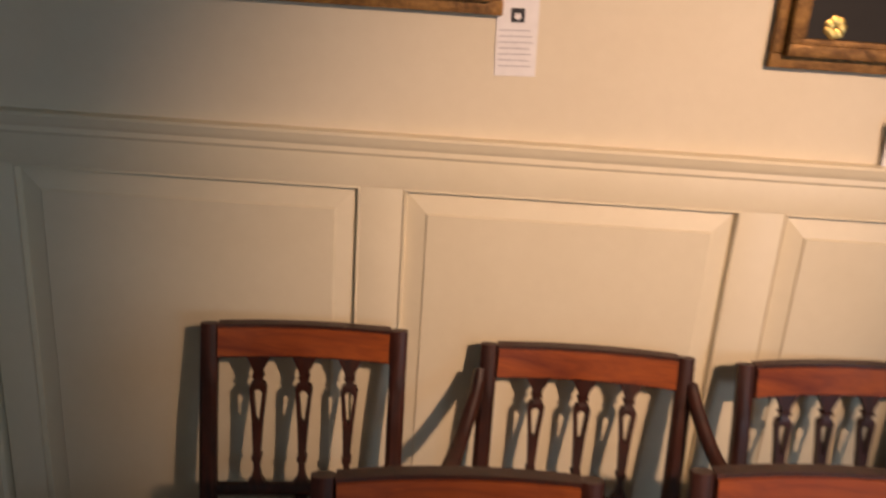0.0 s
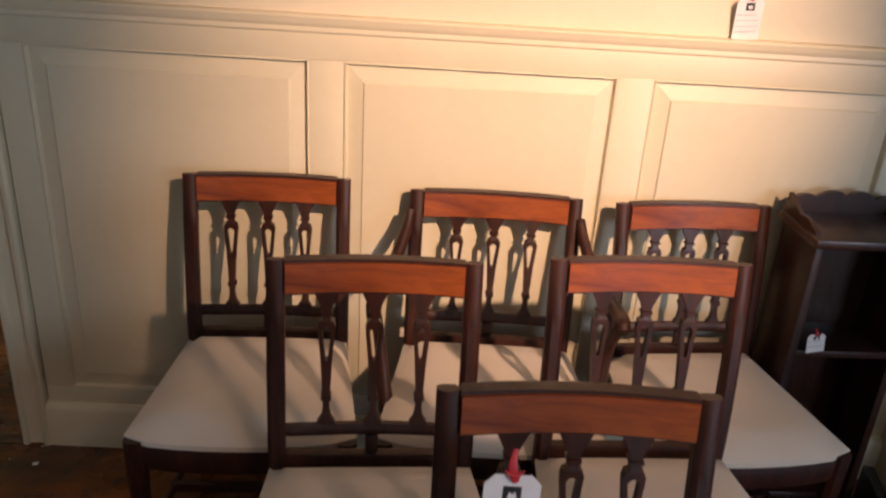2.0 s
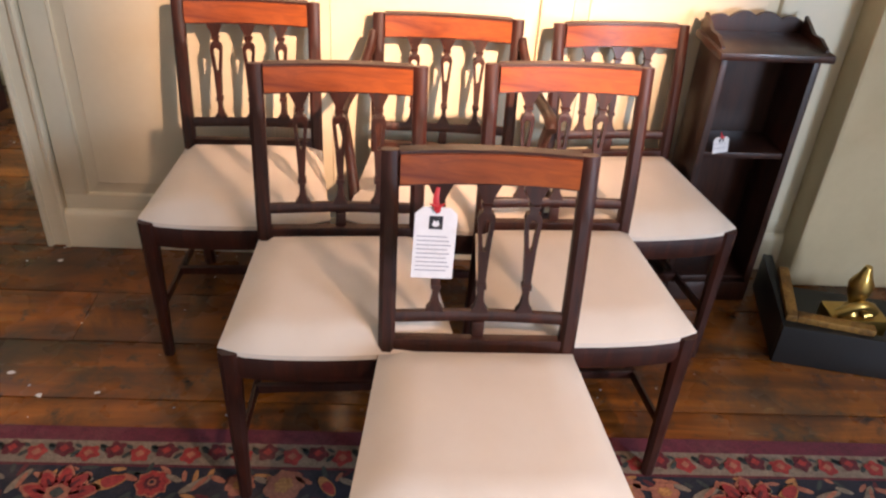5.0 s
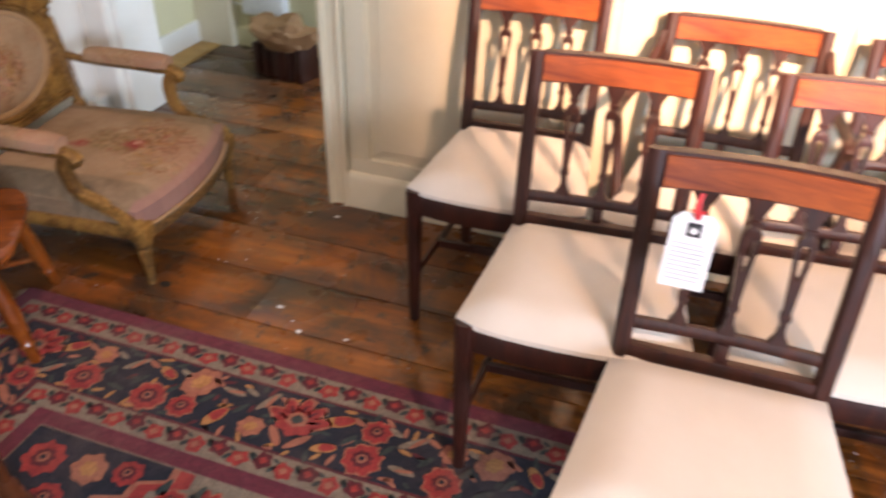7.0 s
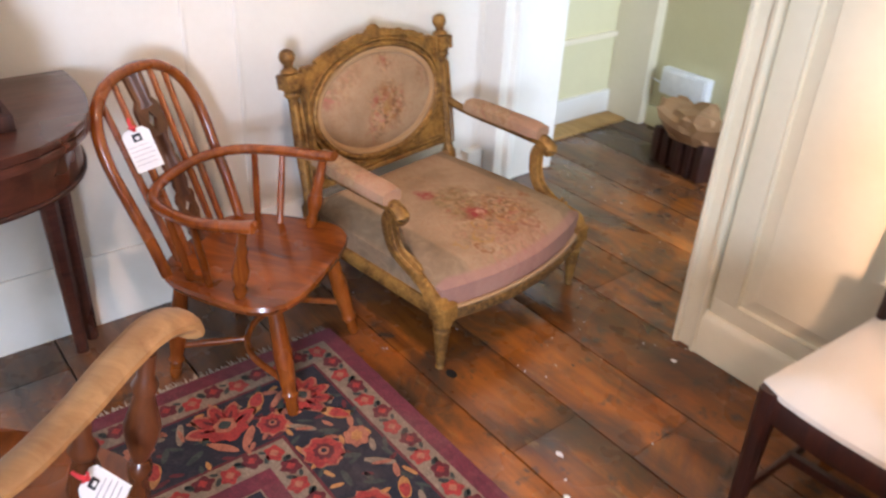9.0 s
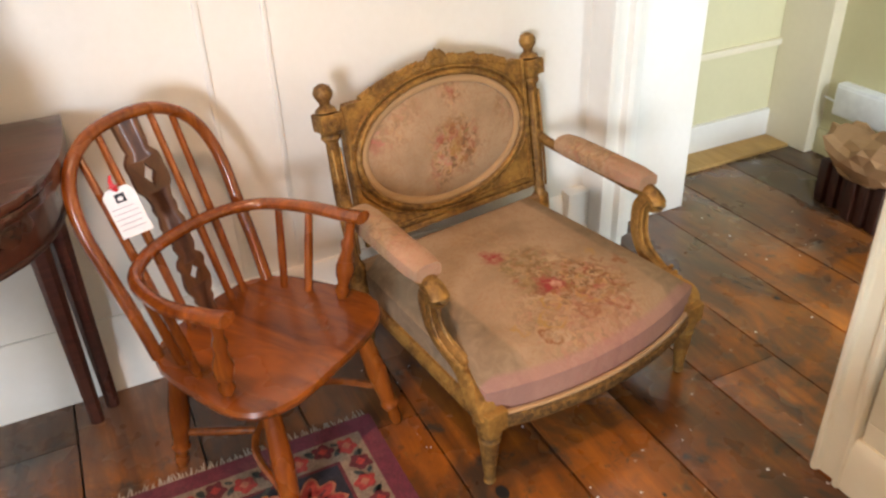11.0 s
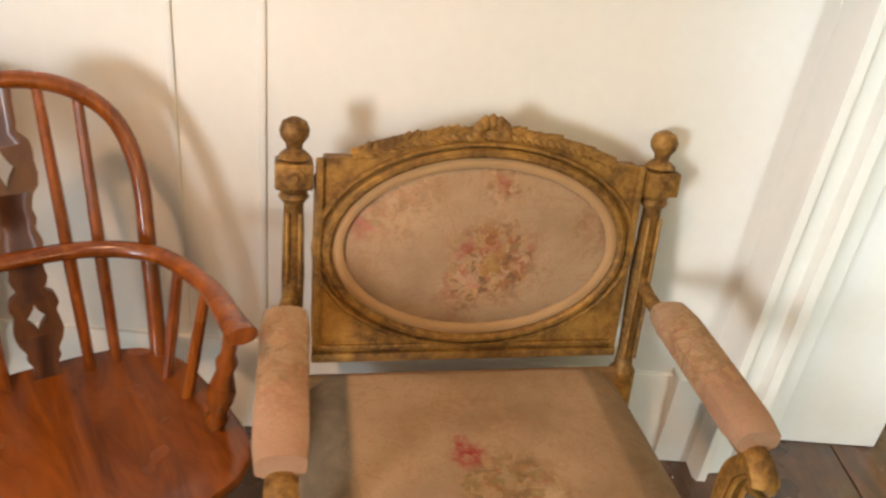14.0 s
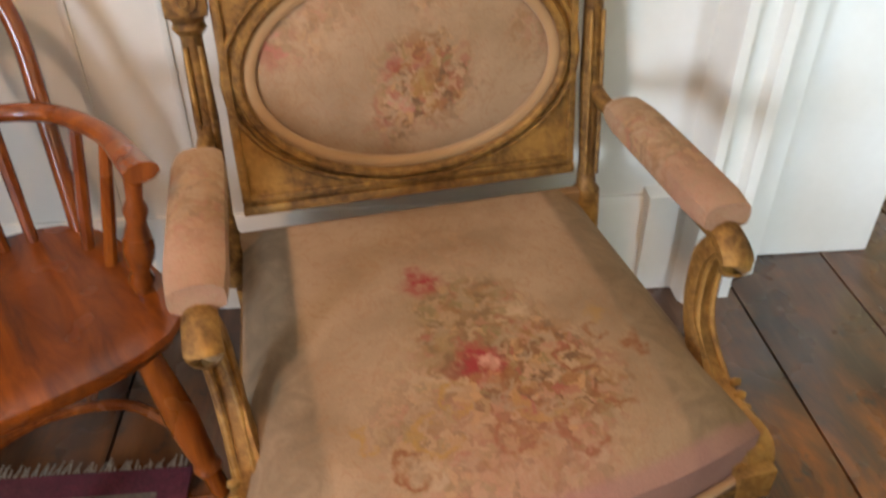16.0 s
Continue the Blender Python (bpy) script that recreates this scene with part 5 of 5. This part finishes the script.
def bow_chair(m):
    """Front is -y, as the other chairs."""
    ch = thing("smokers_bow_chair", "golden elm smoker's bow armchair with turned posts", "armchair", m)
    sz = 0.42
    bm = bmesh.new()
    rings = []
    for f, z in ((0.90, sz - 0.036), (0.98, sz - 0.028), (1.0, sz - 0.014), (0.985, sz - 0.003), (0.93, sz), (0.7, sz - 0.006), (0.4, sz - 0.012)):
        ring = []
        for i in range(36):
            a = 2 * math.pi * i / 36
            c, q = math.cos(a), math.sin(a)
            r = 1 / (abs(c) ** 3 + abs(q) ** 3) ** (1 / 3)
            ring.append(bm.verts.new((c * r * (0.235 - 0.02 * q) * f, q * r * 0.215 * f, z)))
        rings.append(ring)
    for a, c in zip(rings, rings[1:]):
        for i in range(36):
            bm.faces.new((a[i], a[(i + 1) % 36], c[(i + 1) % 36], c[i]))
    bm.faces.new(rings[0][::-1])
    bm.faces.new(rings[-1])
    part("seat", bm, YEWSEAT, ch)
    az = 0.69
    for s in (-1, 1):
        part("arm", sweep(bmesh.new(), [(0, 0.235, az), (s * 0.12, 0.215, az), (s * 0.215, 0.12, az), (s * 0.235, 0.0, az), (s * 0.243, -0.09, az + 0.010), (s * 0.258, -0.16, az + 0.020), (s * 0.272, -0.205, az + 0.008), (s * 0.275, -0.220, az - 0.018)], [0.055, 0.055, 0.05, 0.05, 0.055, 0.06, 0.062, 0.055], [0.032, 0.032, 0.032, 0.032, 0.034, 0.036, 0.034, 0.028], 7, 12), OAKARM, ch, "pale worn arm with scrolled end")
    part("crest", sweep(bmesh.new(), [(-0.20, 0.17, az + 0.028), (-0.12, 0.225, az + 0.045), (0, 0.25, az + 0.055), (0.12, 0.225, az + 0.045), (0.20, 0.17, az + 0.028)], 0.03, [0.02, 0.06, 0.075, 0.06, 0.02], 6, 10), OAKARM, ch)
    prof = [(0.012, 0), (0.017, 0.08), (0.013, 0.16), (0.018, 0.2), (0.018, 0.26), (0.012, 0.30), (0.024, 0.46), (0.026, 0.54), (0.014, 0.74), (0.019, 0.80), (0.012, 0.86), (0.013, 1)]
    for a, b in (((0.205, -0.13), (0.252, -0.15)), ((0.205, -0.02), (0.236, -0.02)), ((0.18, 0.09), (0.215, 0.105)), ((0.115, 0.165), (0.135, 0.20)), ((0.04, 0.19), (0.045, 0.228))):
        for s in (-1, 1):
            part("post", turned(bmesh.new(), (s * a[0], a[1], sz - 0.01), (s * b[0], b[1], az - 0.01), prof), TURNED, ch)
    leg = [(0.014, 0), (0.020, 0.08), (0.016, 0.18), (0.028, 0.30), (0.018, 0.40), (0.024, 0.46), (0.018, 0.5), (0.030, 0.75), (0.022, 0.92), (0.02, 1)]
    for sx, sy in ((-1, -1), (1, -1), (-1, 1), (1, 1)):
        part("leg", turned(bmesh.new(), (sx * 0.215, sy * 0.20, 0), (sx * 0.165, sy * 0.145, sz - 0.03), leg), TURNED, ch)
    for sx in (-1, 1):
        part("stretcher", turned(bmesh.new(), (sx * 0.20, -0.185, 0.13), (sx * 0.20, 0.185, 0.13), [(0.010, 0), (0.018, 0.5), (0.010, 1)]), TURNED, ch)
    part("stretcher", turned(bmesh.new(), (-0.20, 0, 0.13), (0.20, 0, 0.13), [(0.010, 0), (0.018, 0.5), (0.010, 1)]), TURNED, ch)
    return ch


bow_chair(pose(-0.370, 0.318, 0.012, 0, 0, 221))
tag("price_tag", 0.042, 0.072, pose(-0.176, 0.472, 0.622, -20, -24, 128), lines=4, label="pale card price tag with red ribbon on chair post")

# ---- things in the next room ----
bag = thing("paper_wrapped_bundle", "brown paper and plastic wrapped bundle of dark timber", "bundle", pose(-1.14, 3.10, 0, 0, 0, -15))
for k in range(6):
    part("timber", B((-0.15 + 0.05 * k, -0.06 + 0.01 * (k % 3), 0), (-0.108 + 0.05 * k, 0.09, 0.15 + 0.012 * (k % 2)), 0.004), MAHOG, bag)
bm = bmesh.new()
bmesh.ops.create_icosphere(bm, subdivisions=3, radius=1, matrix=Matrix.Translation((0.0, 0.01, 0.20)) @ Matrix.Diagonal((0.17, 0.11, 0.09, 1)))
for v in bm.verts:
    n = noise.noise(v.co * 11) + 0.6 * noise.noise(v.co * 31)
    v.co += Vector((v.co.x, v.co.y, 0)).normalized() * n * 0.06
    v.co.z = max(0.145, v.co.z + n * 0.05)
part("paper_wrap", bm, KRAFT, bag, "crumpled brown paper", False)
wb = thing("wall_box", "white plastic electrical box on the next room wall", "wall box", pose(-1.385, FAR, 0.245))
part("body", B((-0.125, -0.05, -0.06), (0.125, 0.0, 0.06), 0.008), PLASTIC, wb)
part("cover", B((-0.115, -0.056, -0.05), (0.115, -0.05, 0.05), 0.003), PLASTIC, wb)
part("cable", sweep(bmesh.new(), [(-0.125, -0.01, -0.03), (-0.22, -0.012, -0.02), (-0.30, -0.012, -0.05), (-0.34, -0.012, -0.15)], 0.008, 0.008), PLASTIC, wb)
p2 = thing("framed_picture", "small dark framed picture on the next room wall", "picture")
part("frame", B((NW, 3.05, 0.66), (NW + 0.02, 3.32, 0.95), 0.004), GILT, p2)
part("canvas", B((NW + 0.02, 3.075, 0.685), (NW + 0.023, 3.295, 0.925), 0), CANVAS, p2, "", False)

# ---- floorboards, flecks and knots ----
fl = bpy.data.objects["floor"]
rnd = random.Random(3)
yy = SOUTH
while yy < FAR:
    wid = rnd.uniform(0.19, 0.27)
    y1 = min(yy + wid, FAR)
    x = -1.98
    first = rnd.uniform(0.6, 2.4)
    while x < EAST:
        x2 = min(x + (first if x < -1.97 else rnd.uniform(1.6, 3.2)), EAST)
        z = rnd.uniform(-0.0015, 0.0)
        part("floorboard", B((x + 0.001, yy + 0.0024, -0.021), (x2 - 0.001, y1 - 0.0024, z), 0.0015), PLANK, fl)
        x = x2
    yy += wid
bm = bmesh.new()
for k in range(150):
    x, y, r = rnd.uniform(-1.4, 1.6), rnd.uniform(1.3, 3.0), rnd.uniform(0.001, 0.004)
    vs = [bm.verts.new((x + r * math.cos(a) * rnd.uniform(0.5, 1.5), y + r * math.sin(a) * rnd.uniform(0.5, 1.5), 0.0012)) for a in (0, 1.05, 2.1, 3.15, 4.2, 5.25)]
    bm.faces.new(vs)
for x, y, r in ((-0.264, 1.477, 0.012), (-0.158, 1.396, 0.010), (-0.02, 1.41, 0.009), (-0.33, 2.0, 0.012)):
    bm.faces.new([bm.verts.new((x + r * math.cos(a) * rnd.uniform(0.5, 1.4), y + r * math.sin(a) * rnd.uniform(0.3, 0.9), 0.0016)) for a in (0, 1.05, 2.1, 3.15, 4.2, 5.25)])
tagged(part("paint_flecks", bm, CARD, None, "", False), "small white paint flecks on floorboards", "paint flecks", "", "stuff")
bm = bmesh.new()
for x, y, r in ((-0.645, 1.452, 0.016), (0.2, 1.46, 0.006), (-0.48, 1.75, 0.005), (-0.9, 2.5, 0.008)):
    bm.faces.new([bm.verts.new((x + r * 1.2 * math.cos(a), y + r * 0.9 * math.sin(a), 0.0014)) for a in [k * math.pi / 6 for k in range(12)]])
tagged(part("wood_knots", bm, BLACK, None, "", False), "dark knot holes in the floorboards", "knot holes", "", "stuff")
